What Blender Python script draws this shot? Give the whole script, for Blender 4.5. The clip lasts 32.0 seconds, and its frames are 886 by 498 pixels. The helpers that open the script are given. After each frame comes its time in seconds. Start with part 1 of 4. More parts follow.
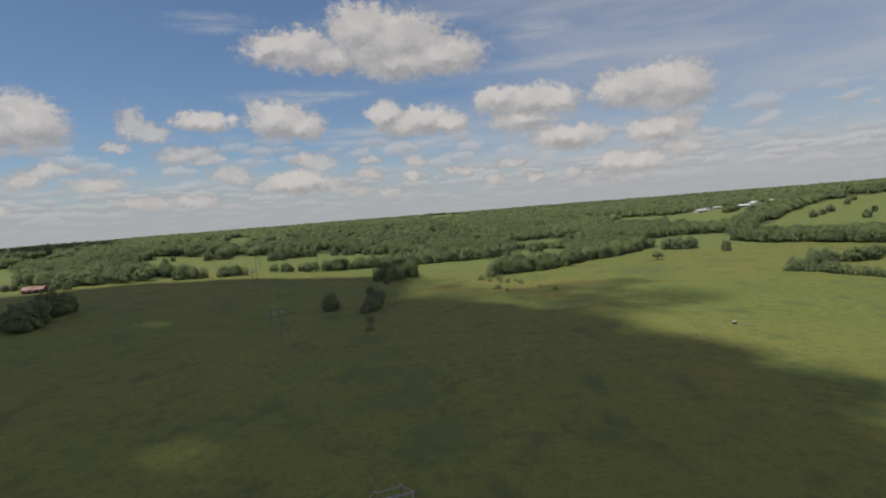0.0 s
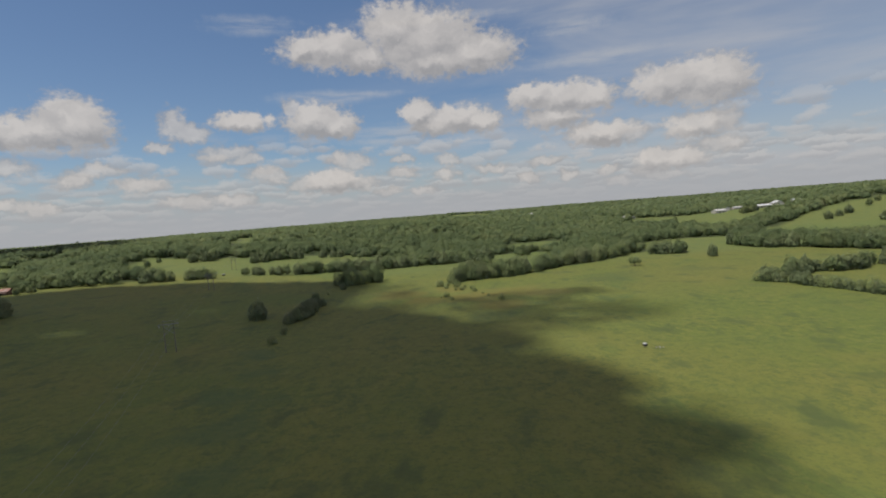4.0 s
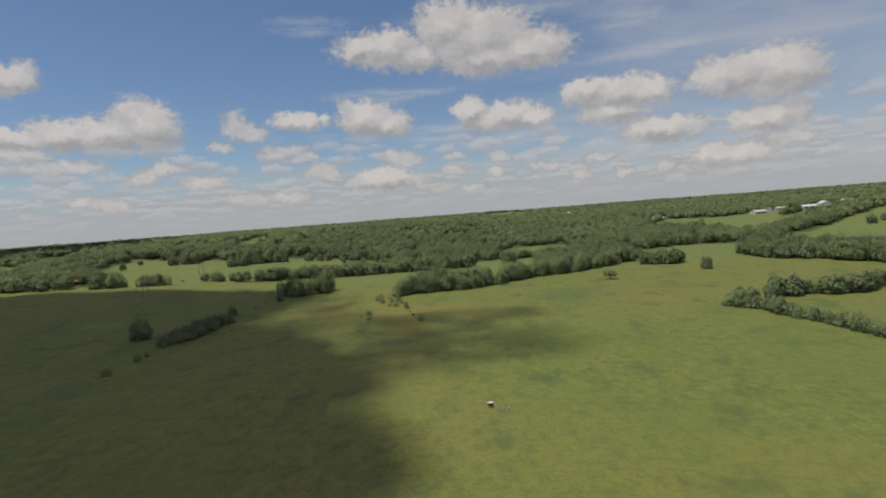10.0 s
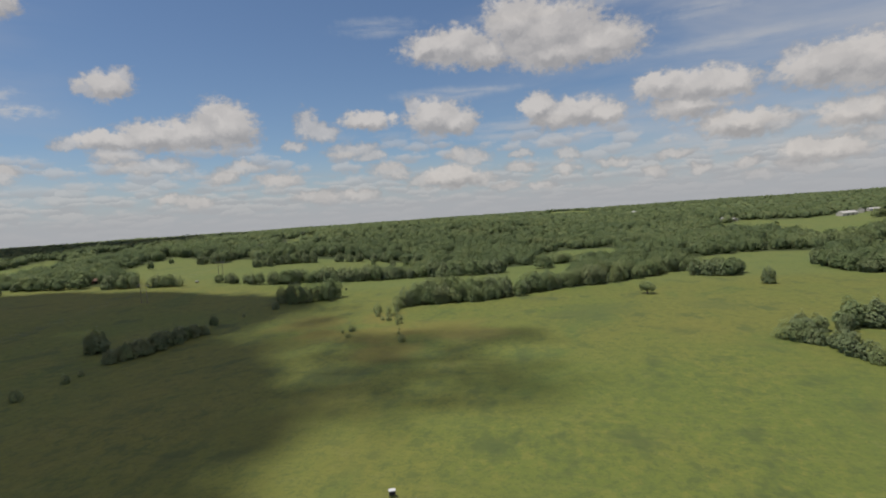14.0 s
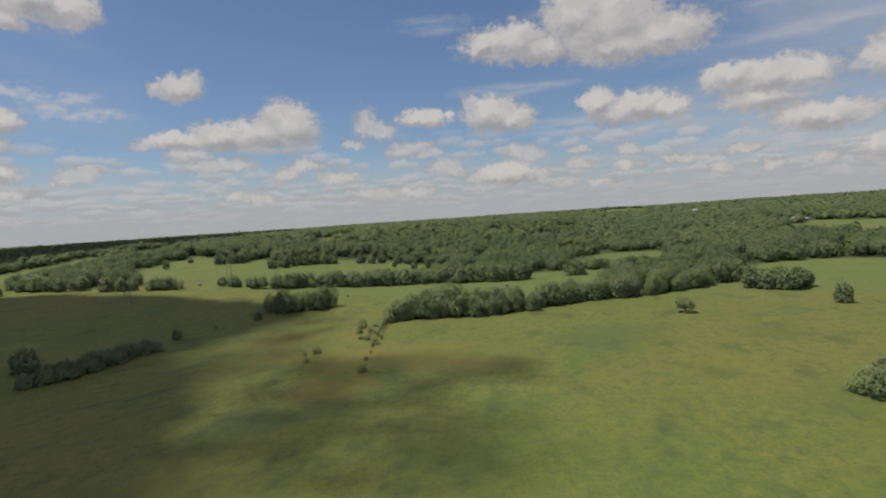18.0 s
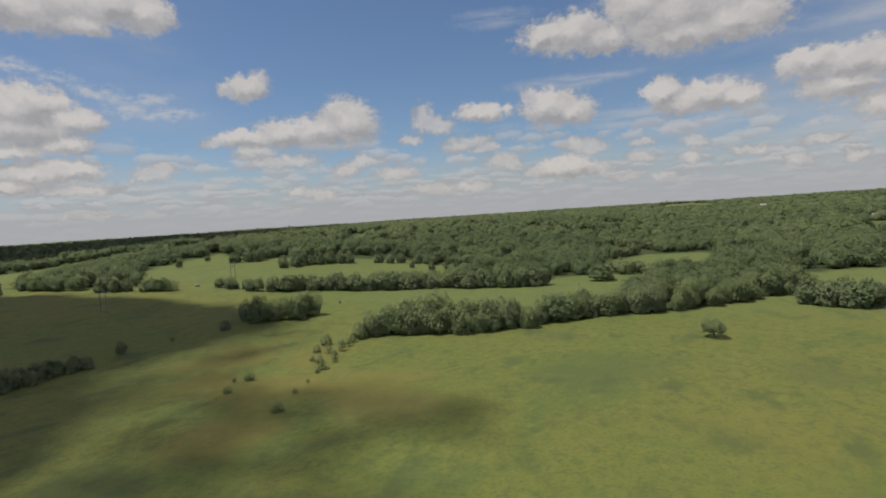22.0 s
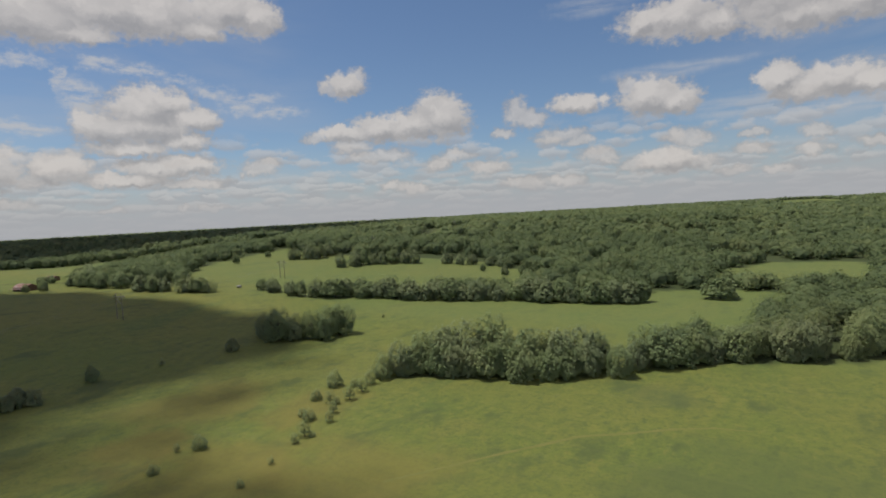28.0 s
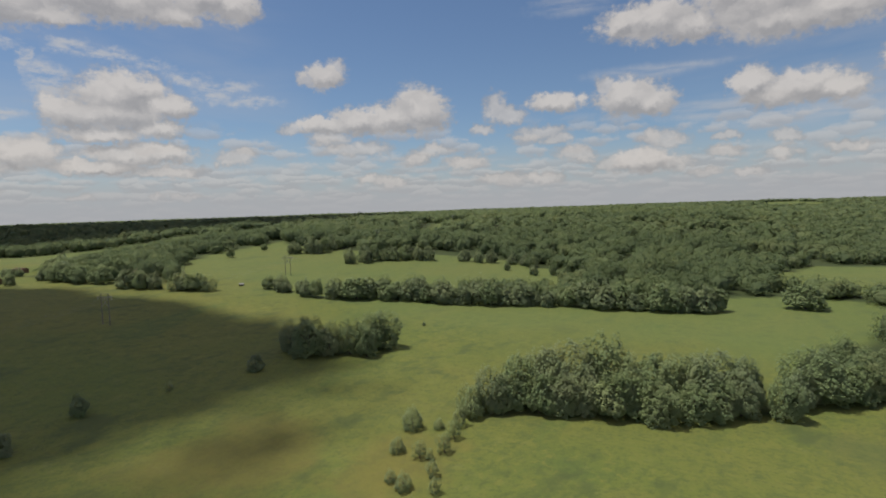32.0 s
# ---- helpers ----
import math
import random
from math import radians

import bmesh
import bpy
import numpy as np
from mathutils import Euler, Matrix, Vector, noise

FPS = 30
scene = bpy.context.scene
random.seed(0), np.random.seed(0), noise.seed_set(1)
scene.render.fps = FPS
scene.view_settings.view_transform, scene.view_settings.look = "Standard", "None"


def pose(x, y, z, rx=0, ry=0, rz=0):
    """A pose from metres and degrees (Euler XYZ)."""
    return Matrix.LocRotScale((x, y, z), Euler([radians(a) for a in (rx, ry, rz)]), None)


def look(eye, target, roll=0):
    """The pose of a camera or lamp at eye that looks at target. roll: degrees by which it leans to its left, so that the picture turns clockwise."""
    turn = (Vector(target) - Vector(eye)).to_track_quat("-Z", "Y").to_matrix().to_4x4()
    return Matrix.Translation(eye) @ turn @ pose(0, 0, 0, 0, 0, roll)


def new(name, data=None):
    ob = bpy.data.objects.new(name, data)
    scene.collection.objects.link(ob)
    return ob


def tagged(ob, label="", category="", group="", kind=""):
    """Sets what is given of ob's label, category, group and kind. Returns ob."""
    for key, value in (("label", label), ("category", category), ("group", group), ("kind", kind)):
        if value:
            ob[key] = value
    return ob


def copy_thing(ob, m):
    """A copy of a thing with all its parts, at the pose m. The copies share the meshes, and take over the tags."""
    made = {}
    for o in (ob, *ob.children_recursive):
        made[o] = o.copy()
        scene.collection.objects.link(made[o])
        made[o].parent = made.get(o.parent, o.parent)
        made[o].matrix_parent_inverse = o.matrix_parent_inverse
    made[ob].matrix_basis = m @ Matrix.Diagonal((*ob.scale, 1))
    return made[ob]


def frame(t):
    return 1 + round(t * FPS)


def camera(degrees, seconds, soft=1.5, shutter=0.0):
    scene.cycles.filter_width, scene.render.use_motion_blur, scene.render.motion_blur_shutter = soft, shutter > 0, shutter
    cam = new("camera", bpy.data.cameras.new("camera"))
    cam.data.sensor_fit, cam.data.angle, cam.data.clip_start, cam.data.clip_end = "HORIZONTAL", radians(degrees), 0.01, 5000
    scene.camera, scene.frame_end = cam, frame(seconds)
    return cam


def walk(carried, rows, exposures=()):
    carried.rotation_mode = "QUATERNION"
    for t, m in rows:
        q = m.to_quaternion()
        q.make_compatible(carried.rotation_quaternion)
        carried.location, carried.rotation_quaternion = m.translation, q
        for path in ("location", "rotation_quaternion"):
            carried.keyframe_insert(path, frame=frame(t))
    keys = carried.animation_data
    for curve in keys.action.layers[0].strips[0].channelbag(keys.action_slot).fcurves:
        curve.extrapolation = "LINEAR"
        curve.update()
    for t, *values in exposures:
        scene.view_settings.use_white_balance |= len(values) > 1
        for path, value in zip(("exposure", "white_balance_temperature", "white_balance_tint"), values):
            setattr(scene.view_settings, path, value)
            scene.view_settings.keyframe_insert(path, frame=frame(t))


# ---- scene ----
cam = camera(78.0, 32.0, soft=1.9)
PATH = [
    (0, (0.00, 0.00, 53.40), (0.01, 49.89, 50.02), -4.54),
    (0.5, (6.87, 2.06, 53.29), (5.86, 51.94, 49.98), -4.52),
    (1, (13.80, 4.08, 53.18), (12.42, 53.96, 49.87), -4.53),
    (1.5, (20.74, 6.15, 53.08), (19.18, 56.01, 49.76), -4.54),
    (2, (27.67, 8.31, 53.00), (25.85, 58.16, 49.68), -4.53),
    (2.5, (34.53, 10.59, 52.94), (32.47, 60.43, 49.62), -4.53),
    (3, (41.25, 13.05, 52.89), (38.71, 62.88, 49.60), -4.54),
    (3.5, (47.81, 15.69, 52.84), (44.98, 65.50, 49.56), -4.54),
    (5.5, (73.43, 26.92, 52.65), (70.07, 76.70, 49.31), -4.54),
    (6, (79.62, 30.14, 52.62), (75.95, 79.90, 49.27), -4.54),
    (6.5, (85.64, 33.79, 52.60), (81.42, 83.50, 49.27), -4.56),
    (7, (91.44, 37.78, 52.59), (86.65, 87.44, 49.28), -4.55),
    (7.5, (97.10, 42.01, 52.60), (91.92, 91.63, 49.30), -4.54),
    (8, (102.57, 46.46, 52.63), (97.11, 96.06, 49.33), -4.53),
    (8.5, (107.87, 51.19, 52.67), (102.01, 100.73, 49.39), -4.52),
    (9, (112.93, 56.18, 52.72), (106.63, 105.67, 49.48), -4.52),
    (9.5, (117.70, 61.44, 52.76), (110.84, 110.86, 49.56), -4.46),
    (10, (122.16, 66.93, 52.79), (114.59, 116.26, 49.62), -4.38),
    (10.5, (126.41, 72.62, 52.82), (118.22, 121.85, 49.69), -4.33),
    (11, (130.40, 78.45, 52.85), (121.49, 127.55, 49.76), -4.32),
    (11.5, (134.19, 84.41, 52.88), (124.30, 133.33, 49.83), -4.33),
    (12, (137.77, 90.48, 52.91), (127.11, 139.24, 49.88), -4.34),
    (12.5, (141.08, 96.60, 52.93), (129.82, 145.22, 49.94), -4.32),
    (13, (144.02, 102.72, 52.95), (132.15, 151.21, 50.00), -4.27),
    (13.5, (146.60, 108.92, 52.94), (134.16, 157.25, 49.96), -4.13),
    (14, (148.97, 115.19, 52.92), (135.60, 163.28, 49.96), -3.99),
    (14.5, (151.18, 121.60, 52.91), (137.07, 169.47, 49.96), -3.90),
    (16.5, (159.33, 148.25, 52.89), (143.03, 195.43, 49.98), -3.78),
    (17, (161.34, 154.84, 52.87), (144.44, 201.81, 49.98), -3.82),
    (17.5, (163.34, 161.53, 52.83), (145.89, 208.29, 49.96), -3.84),
    (18, (165.34, 168.35, 52.80), (147.17, 214.84, 49.93), -3.83),
    (18.5, (167.33, 175.28, 52.77), (148.42, 221.48, 49.89), -3.81),
    (19, (169.32, 182.18, 52.76), (149.78, 228.11, 49.85), -3.78),
    (19.5, (171.36, 188.80, 52.76), (151.40, 234.55, 49.82), -3.75),
    (20, (173.41, 195.27, 52.77), (152.95, 240.79, 49.81), -3.73),
    (20.5, (175.44, 201.68, 52.80), (154.35, 246.92, 49.83), -3.72),
    (21, (177.52, 208.11, 52.84), (155.87, 253.08, 49.85), -3.74),
    (21.5, (179.68, 214.59, 52.89), (157.36, 259.23, 49.88), -3.75),
    (22, (181.83, 221.12, 52.95), (158.93, 265.47, 49.93), -3.77),
    (22.5, (183.79, 227.72, 53.02), (160.31, 271.76, 49.98), -3.77),
    (23, (185.26, 234.43, 53.09), (161.35, 278.24, 50.02), -3.76),
    (23.5, (185.87, 241.24, 53.17), (161.59, 284.84, 50.10), -3.75),
    (24, (185.56, 247.93, 53.26), (161.09, 291.43, 50.20), -3.72),
    (24.5, (184.21, 254.24, 53.34), (159.34, 297.51, 50.29), -3.64),
    (26.5, (174.23, 276.92, 53.67), (146.39, 318.34, 50.62), -3.32),
    (27, (170.59, 281.49, 53.72), (141.87, 322.31, 50.69), -3.28),
    (27.5, (165.94, 285.09, 53.74), (136.54, 325.42, 50.70), -3.24),
    (28, (160.52, 288.05, 53.72), (130.69, 328.07, 50.63), -3.16),
    (28.5, (154.60, 290.84, 53.66), (124.66, 330.76, 50.48), -2.97),
    (29, (148.29, 293.29, 53.59), (118.45, 333.27, 50.34), -2.71),
    (29.5, (141.69, 295.24, 53.53), (112.06, 335.38, 50.25), -2.47),
    (30, (134.91, 296.90, 53.49), (105.57, 337.25, 50.15), -2.25),
    (30.5, (128.03, 298.42, 53.47), (98.98, 338.97, 50.10), -2.10),
    (31, (121.11, 299.90, 53.49), (92.34, 340.65, 50.04), -1.99),
    (31.5, (114.19, 301.39, 53.52), (85.78, 342.38, 49.98), -1.93),
    (32, (107.29, 302.90, 53.55), (79.20, 344.10, 49.91), -1.92),
]
walk(cam, [(t, look(eye, target, roll)) for t, eye, target, roll in PATH])

# ---- light: high sun, blue sky with fair-weather cumulus ----
SUN_EL, SUN_AZ = 70.0, -107.0          # degrees; azimuth from +y towards +x
SUN_TO = Vector((math.sin(radians(SUN_AZ)) * math.cos(radians(SUN_EL)),
                 math.cos(radians(SUN_AZ)) * math.cos(radians(SUN_EL)), math.sin(radians(SUN_EL))))
sun_data = bpy.data.lights.new("sun", "SUN")
sun_data.energy, sun_data.angle, sun_data.color = 2.75, radians(0.6), (1.0, 0.95, 0.86)
sun = new("sun", sun_data)
sun.rotation_mode = "QUATERNION"
sun.rotation_quaternion = SUN_TO.to_track_quat("Z", "Y")

# Cumulus of the sky: azimuth, elevation, half width and half height in degrees.
SKY_CLOUDS = {
    "main_cloud": [(-3.7, 17.1, 4.8, 2.1), (-6.4, 18.5, 2.8, 1.7), (1.2, 15.6, 3.8, 1.4), (-2.6, 15.3, 4.2, 1.2), (-13.4, 16.7, 3.8, 1.3), (-15.8, 16.7, 1.7, 0.8), (-10.3, 15.8, 2.4, 0.9)],
    "right_middle": [(10.1, 10.5, 3.9, 1.1), (6.9, 11.0, 1.8, 1.0), (12.4, 10.2, 2.1, 0.9), (9.0, 8.7, 2.5, 0.9)],
    "right_bank": [(20.3, 10.4, 3.5, 1.3), (23.5, 10.1, 2.9, 1.6), (17.9, 11.0, 1.2, 1.0)],
    "right_bright": [(21.9, 6.4, 2.1, 0.9), (24.0, 6.5, 1.6, 0.8), (23.9, 4.5, 1.8, 0.6)],
    "right_low": [(13.2, 6.6, 2.6, 0.9), (15.9, 6.5, 1.6, 0.8)],
    "right_flat": [(20.6, 3.6, 1.9, 0.7), (18.8, 3.5, 1.9, 0.8), (17.6, 2.7, 1.3, 0.5), (19.0, 2.1, 2.0, 0.4)],
    "centre": [(-15.3, 10.3, 2.7, 1.3), (-17.6, 11.3, 0.9, 0.8), (-13.3, 9.6, 1.8, 0.9), (-1.5, 9.4, 3.5, 1.1), (-4.8, 10.3, 1.5, 1.0), (1.5, 9.1, 1.8, 0.8)],
    "pointed": [(-28.4, 10.2, 1.0, 1.0), (-27.4, 9.3, 1.6, 0.8), (-22.5, 10.2, 2.3, 0.7), (-24.2, 7.3, 2.1, 0.6), (-22.2, 6.6, 1.2, 0.5), (-29.7, 7.9, 1.1, 0.4)],
    "long_cloud": [(-36.3, 10.1, 2.5, 1.7), (-36.0, 11.0, 1.3, 0.9), (-39.3, 9.3, 2.8, 1.1), (-42.4, 9.2, 2.4, 1.0), (-45.8, 8.7, 2.7, 0.7), (-49.2, 8.5, 1.0, 0.5), (-41.5, 6.5, 1.7, 0.7), (-43.8, 6.2, 2.2, 0.5), (-45.3, 7.5, 1.8, 0.7)],
    "lone_puff": [(-45.8, 13.4, 1.7, 0.8), (-44.7, 14.2, 1.0, 0.6), (-47.2, 13.0, 0.9, 0.4)],
    "small_row": [(-12.2, 6.0, 2.0, 0.6), (-13.1, 6.4, 0.8, 0.5), (-14.0, 4.1, 2.7, 0.8), (-17.2, 4.0, 1.5, 0.6), (-11.1, 3.8, 1.2, 0.6), (-6.6, 5.8, 0.9, 0.4), (-7.1, 4.4, 1.4, 0.4), (-2.2, 5.5, 1.1, 0.5), (-2.5, 4.0, 1.3, 0.5), (2.2, 4.2, 1.4, 0.4), (-8.8, 2.7, 1.2, 0.3), (-5.0, 2.6, 1.5, 0.3), (7.7, 4.4, 1.5, 0.4), (10.1, 2.8, 0.8, 0.4), (14.9, 1.7, 1.3, 0.4), (13.8, 2.8, 1.0, 0.4), (6.1, 3.0, 1.2, 0.4), (-31.6, 4.7, 1.6, 0.6), (-35.1, 6.0, 1.8, 0.5), (-36.7, 5.4, 1.5, 0.5), (-39.6, 3.0, 1.5, 0.5), (-41.5, 3.4, 0.9, 0.4), (-28.0, 2.8, 2.2, 0.5), (-23.5, 2.8, 1.7, 0.5), (-20.4, 5.1, 1.7, 0.6)],
    "overhead_left": [(-64.8, 19.0, 6.8, 1.5), (-71.9, 17.8, 4.7, 1.5), (-56.6, 19.8, 3.6, 1.2), (-53.8, 19.3, 1.9, 1.1), (-59.3, 18.1, 2.0, 0.7), (-69.6, 16.8, 2.9, 0.6)],
    "big_left": [(-63.9, 11.0, 2.9, 1.5), (-62.7, 11.6, 1.9, 0.8), (-60.1, 10.2, 1.7, 0.8), (-67.8, 9.3, 2.0, 1.1), (-64.7, 9.4, 4.1, 1.0), (-65.7, 7.6, 3.2, 0.5), (-61.0, 8.1, 1.9, 0.7)],
    "left_puff": [(-71.1, 5.7, 2.1, 1.0), (-70.3, 6.4, 1.2, 0.7), (-73.0, 4.8, 1.2, 0.6)],
    "left_low": [(-54.5, 5.6, 1.6, 0.7), (-53.8, 6.1, 0.9, 0.4), (-55.7, 5.2, 0.7, 0.4), (-62.6, 5.9, 3.8, 0.7), (-65.9, 4.8, 3.6, 0.5), (-60.8, 4.3, 2.9, 0.4), (-74.6, 2.8, 1.5, 0.4), (-67.5, 1.9, 1.0, 0.3), (-59.0, 2.0, 1.1, 0.3), (-61.5, 2.0, 0.7, 0.3)],
    "left_far": [(-74.3, 6.6, 1.6, 0.5), (-76.2, 5.7, 2.1, 1.3)],
}
SKY_WISPS = [(-70.7, 13.1, 0.5, 1.2), (-69.2, 12.1, 1.1, 1.1), (-68.5, 11.0, 1.3, 0.7), (-67.3, 14.6, 1.6, 0.4), (-64.7, 14.3, 2.0, 0.4), (-61.5, 13.8, 1.6, 0.4), (-58.7, 12.9, 1.5, 0.5), (-55.2, 12.2, 2.1, 0.5), (-52.6, 10.9, 1.9, 0.4), (-56.3, 11.4, 1.6, 0.5), (-73.4, 8.9, 1.5, 0.6), (-73.3, 14.4, 1.5, 0.4)]
SKY_VEILS = [(-14.3, 12.3, 3.5, 0.5), (13.1, 13.8, 5.0, 0.5), (-2.3, 19.0, 6.6, 0.4), (10.9, 16.8, 2.8, 0.6), (10.5, 5.3, 5.3, 0.4), (-7.6, 7.9, 3.5, 0.4), (-20.7, 18.9, 2.9, 0.6), (18.5, 6.7, 2.5, 0.9), (-1.4, 7.2, 5.0, 0.7), (-12.5, 12.4, 4.4, 0.3), (-4.8, 8.7, 7.6, 0.6)]


class Nodes:
    """Short hand for building node trees."""

    def __init__(self, tree):
        self.tree = tree
        tree.nodes.clear()

    def add(self, kind, **values):
        node = self.tree.nodes.new(kind)
        for key, value in values.items():
            setattr(node, key, value)
        return node

    def put(self, socket, value):
        if isinstance(value, bpy.types.NodeSocket):
            self.tree.links.new(value, socket)
        else:
            socket.default_value = value

    def math(self, op, a, b=0.0, c=0.0, clamp=False):
        node = self.add("ShaderNodeMath", operation=op, use_clamp=clamp)
        for socket, value in zip(node.inputs, (a, b, c)):
            self.put(socket, value)
        return node.outputs[0]

    def vmath(self, op, a, b=(0, 0, 0), scale=1.0):
        node = self.add("ShaderNodeVectorMath", operation=op)
        self.put(node.inputs[0], a)
        if op != "SCALE":
            self.put(node.inputs[1], b)
        self.put(node.inputs[3], scale)
        return node.outputs["Value" if op in ("LENGTH", "DOT_PRODUCT") else "Vector"]

    def noise(self, vector, scale, detail=3.0, rough=0.5, colour=False, warp=0.0):
        node = self.add("ShaderNodeTexNoise")
        if vector is not None:
            self.put(node.inputs["Vector"], vector)
        node.inputs["Scale"].default_value, node.inputs["Detail"].default_value = scale, detail
        node.inputs["Roughness"].default_value, node.inputs["Distortion"].default_value = rough, warp
        return node.outputs["Color" if colour else "Fac"]

    def mapping(self, vector, loc=(0, 0, 0), rot=(0, 0, 0), scale=(1, 1, 1)):
        node = self.add("ShaderNodeMapping")
        self.put(node.inputs["Vector"], vector)
        node.inputs["Location"].default_value, node.inputs["Scale"].default_value = loc, scale
        node.inputs["Rotation"].default_value = rot
        return node.outputs[0]

    def step(self, value, low, high, out_low=0.0, out_high=1.0):
        node = self.add("ShaderNodeMapRange", interpolation_type="SMOOTHSTEP")
        self.put(node.inputs[0], value)
        for n, v in enumerate((low, high, out_low, out_high), 1):
            node.inputs[n].default_value = v
        return node.outputs[0]

    def mix(self, fac, a, b):
        node = self.add("ShaderNodeMix", data_type="RGBA")
        self.put(node.inputs["Factor"], fac)
        for socket, value in zip((node.inputs[6], node.inputs[7]), (a, b)):
            self.put(socket, value if isinstance(value, bpy.types.NodeSocket) else (*value, 1.0))
        return node.outputs[2]


def make_world():
    world = bpy.data.worlds.new("sky")
    scene.world = world
    world.use_nodes = True
    n = Nodes(world.node_tree)
    sky = n.add("ShaderNodeTexSky", sky_type="NISHITA", sun_disc=False)
    sky.sun_elevation, sky.sun_rotation = radians(SUN_EL), radians(SUN_AZ)
    sky.altitude, sky.air_density, sky.dust_density, sky.ozone_density = 250, 1.0, 0.6, 1.4
    way = n.add("ShaderNodeTexCoord").outputs["Generated"]
    sep = n.add("ShaderNodeSeparateXYZ")
    n.put(sep.inputs[0], way)
    az = n.math("MULTIPLY", n.math("ARCTAN2", sep.outputs[0], sep.outputs[1]), 57.2958)
    el = n.math("MULTIPLY", n.math("ARCSINE", sep.outputs[2]), 57.2958)
    comb = n.add("ShaderNodeCombineXYZ")
    n.put(comb.inputs[0], az), n.put(comb.inputs[1], el)
    flat = comb.outputs[0]
    slow = n.vmath("MULTIPLY", n.vmath("SUBTRACT", n.noise(flat, 0.30, 2, 0.5, True), (0.5, 0.5, 0.5)), (2.2, 1.1, 0.0))
    quick = n.vmath("MULTIPLY", n.vmath("SUBTRACT", n.noise(flat, 0.9, 6, 0.62, True), (0.5, 0.5, 0.5)), (2.4, 1.5, 0.0))
    here = n.vmath("ADD", n.vmath("ADD", flat, slow), quick)

    def nearest(blobs, soft, here=here):
        best = None
        for i, (a, e, w, h) in enumerate(blobs):
            if i % 8 == 7:      # keeps the chain short
                here = n.vmath("SCALE", here, scale=n.math("MULTIPLY_ADD", best, 1e-7, 1.0))
            d = n.vmath("LENGTH", n.mapping(here, (-a / w, -e / h, 0), scale=(1 / w, 1 / h, 0)))
            best = d if best is None else n.math("SMOOTH_MIN", best, d, soft)
        return best

    blobs = [(a, e, w * 1.12, h * 1.25) for cloud in SKY_CLOUDS.values() for a, e, w, h in cloud]
    large, little = [b for b in blobs if b[2] * b[3] > 1.8], [b for b in blobs if b[2] * b[3] <= 1.8]
    # ragged rims: billows eat into the rounded bodies
    ragged = n.math("MULTIPLY", n.math("SUBTRACT", n.noise(n.mapping(flat, scale=(1.0, 1.35, 1)), 1.3, 7, 0.6), 0.5), 1.15)
    near = n.math("ADD", nearest(large, 0.18), ragged)
    near_little = n.math("ADD", nearest(little, 0.25), ragged)
    body = n.step(near, 1.46, 0.80)
    bits = n.math("MULTIPLY", n.step(near_little, 1.45, 0.65), 0.85)
    cover = n.math("MAXIMUM", body, bits)
    # tops catch the sun, bases are grey
    above = n.math("ADD", nearest(large, 0.18, n.vmath("SCALE", n.vmath("ADD", here, (-0.3, 0.9, 0.0)), scale=n.math("MULTIPLY_ADD", near, 1e-7, 1.0))), ragged)
    lit = n.step(n.math("SUBTRACT", above, near), -0.55, 0.75)
    lit = n.math("MULTIPLY_ADD", n.step(near_little, 1.2, 0.4), n.math("MULTIPLY", n.math("SUBTRACT", 1.0, body), 0.75), n.math("MULTIPLY", lit, body))
    wisp = n.vmath("ADD", flat, n.vmath("ADD", n.vmath("MULTIPLY", slow, (1.2, 0.8, 0)), n.vmath("MULTIPLY", quick, (1.6, 1.1, 0))))
    torn = n.math("MULTIPLY", n.step(nearest(SKY_WISPS, 0.3, wisp), 1.8, 0.4), n.step(n.noise(n.mapping(flat, rot=(0, 0, 0.3), scale=(0.45, 1.2, 1)), 1.0, 6, 0.65), 0.34, 0.60))
    combed = n.vmath("ADD", flat, n.vmath("MULTIPLY", quick, (2.6, 0.35, 0)))
    veils = n.math("MULTIPLY", n.step(nearest(SKY_VEILS, 0.3, combed), 2.0, 0.3), n.step(n.noise(n.mapping(flat, rot=(0, 0, 0.12), scale=(0.12, 0.9, 1)), 1.0, 5, 0.6), 0.30, 0.62))
    # rows of small flat clouds towards the horizon
    bumpy = n.vmath("ADD", flat, n.vmath("ADD", n.vmath("MULTIPLY", slow, (0.9, 0.35, 0.0)), n.vmath("MULTIPLY", quick, (1.3, 0.5, 0.0))))

    def puffs(sx, sy, full, none, shift):
        """Separate small cumulus: how much they cover, and their tone from grey base to white top."""
        at = n.mapping(bumpy, shift, scale=(sx, sy, 0))
        cell = n.add("ShaderNodeTexVoronoi", voronoi_dimensions="2D")
        n.put(cell.inputs["Vector"], at)
        cell.inputs["Scale"].default_value = 1.0
        patchy = n.noise(n.mapping(flat, shift, scale=(sx * 0.6, sy * 0.55, 0)), 1.0, 4, 0.6)
        away = n.math("ADD", cell.outputs["Distance"], n.math("MULTIPLY", n.math("SUBTRACT", patchy, 0.47), 2.6))
        rise = n.add("ShaderNodeSeparateXYZ")
        n.put(rise.inputs[0], n.vmath("SUBTRACT", at, cell.outputs["Position"]))
        return n.step(away, none, full), n.step(rise.outputs[1], -0.28, 0.22)

    mid_cover, mid_tone = puffs(0.27, 0.72, 0.20, 0.60, (0.3, 0.2, 0))
    low_cover, low_tone = puffs(0.38, 1.35, 0.22, 0.80, (5.1, 2.7, 0))
    mid_cover = n.math("MULTIPLY", mid_cover, n.step(el, 9.5, 7.0))
    low_cover = n.math("MULTIPLY", low_cover, n.step(el, 5.6, 3.8))
    rows_cover = n.math("MAXIMUM", mid_cover, low_cover)
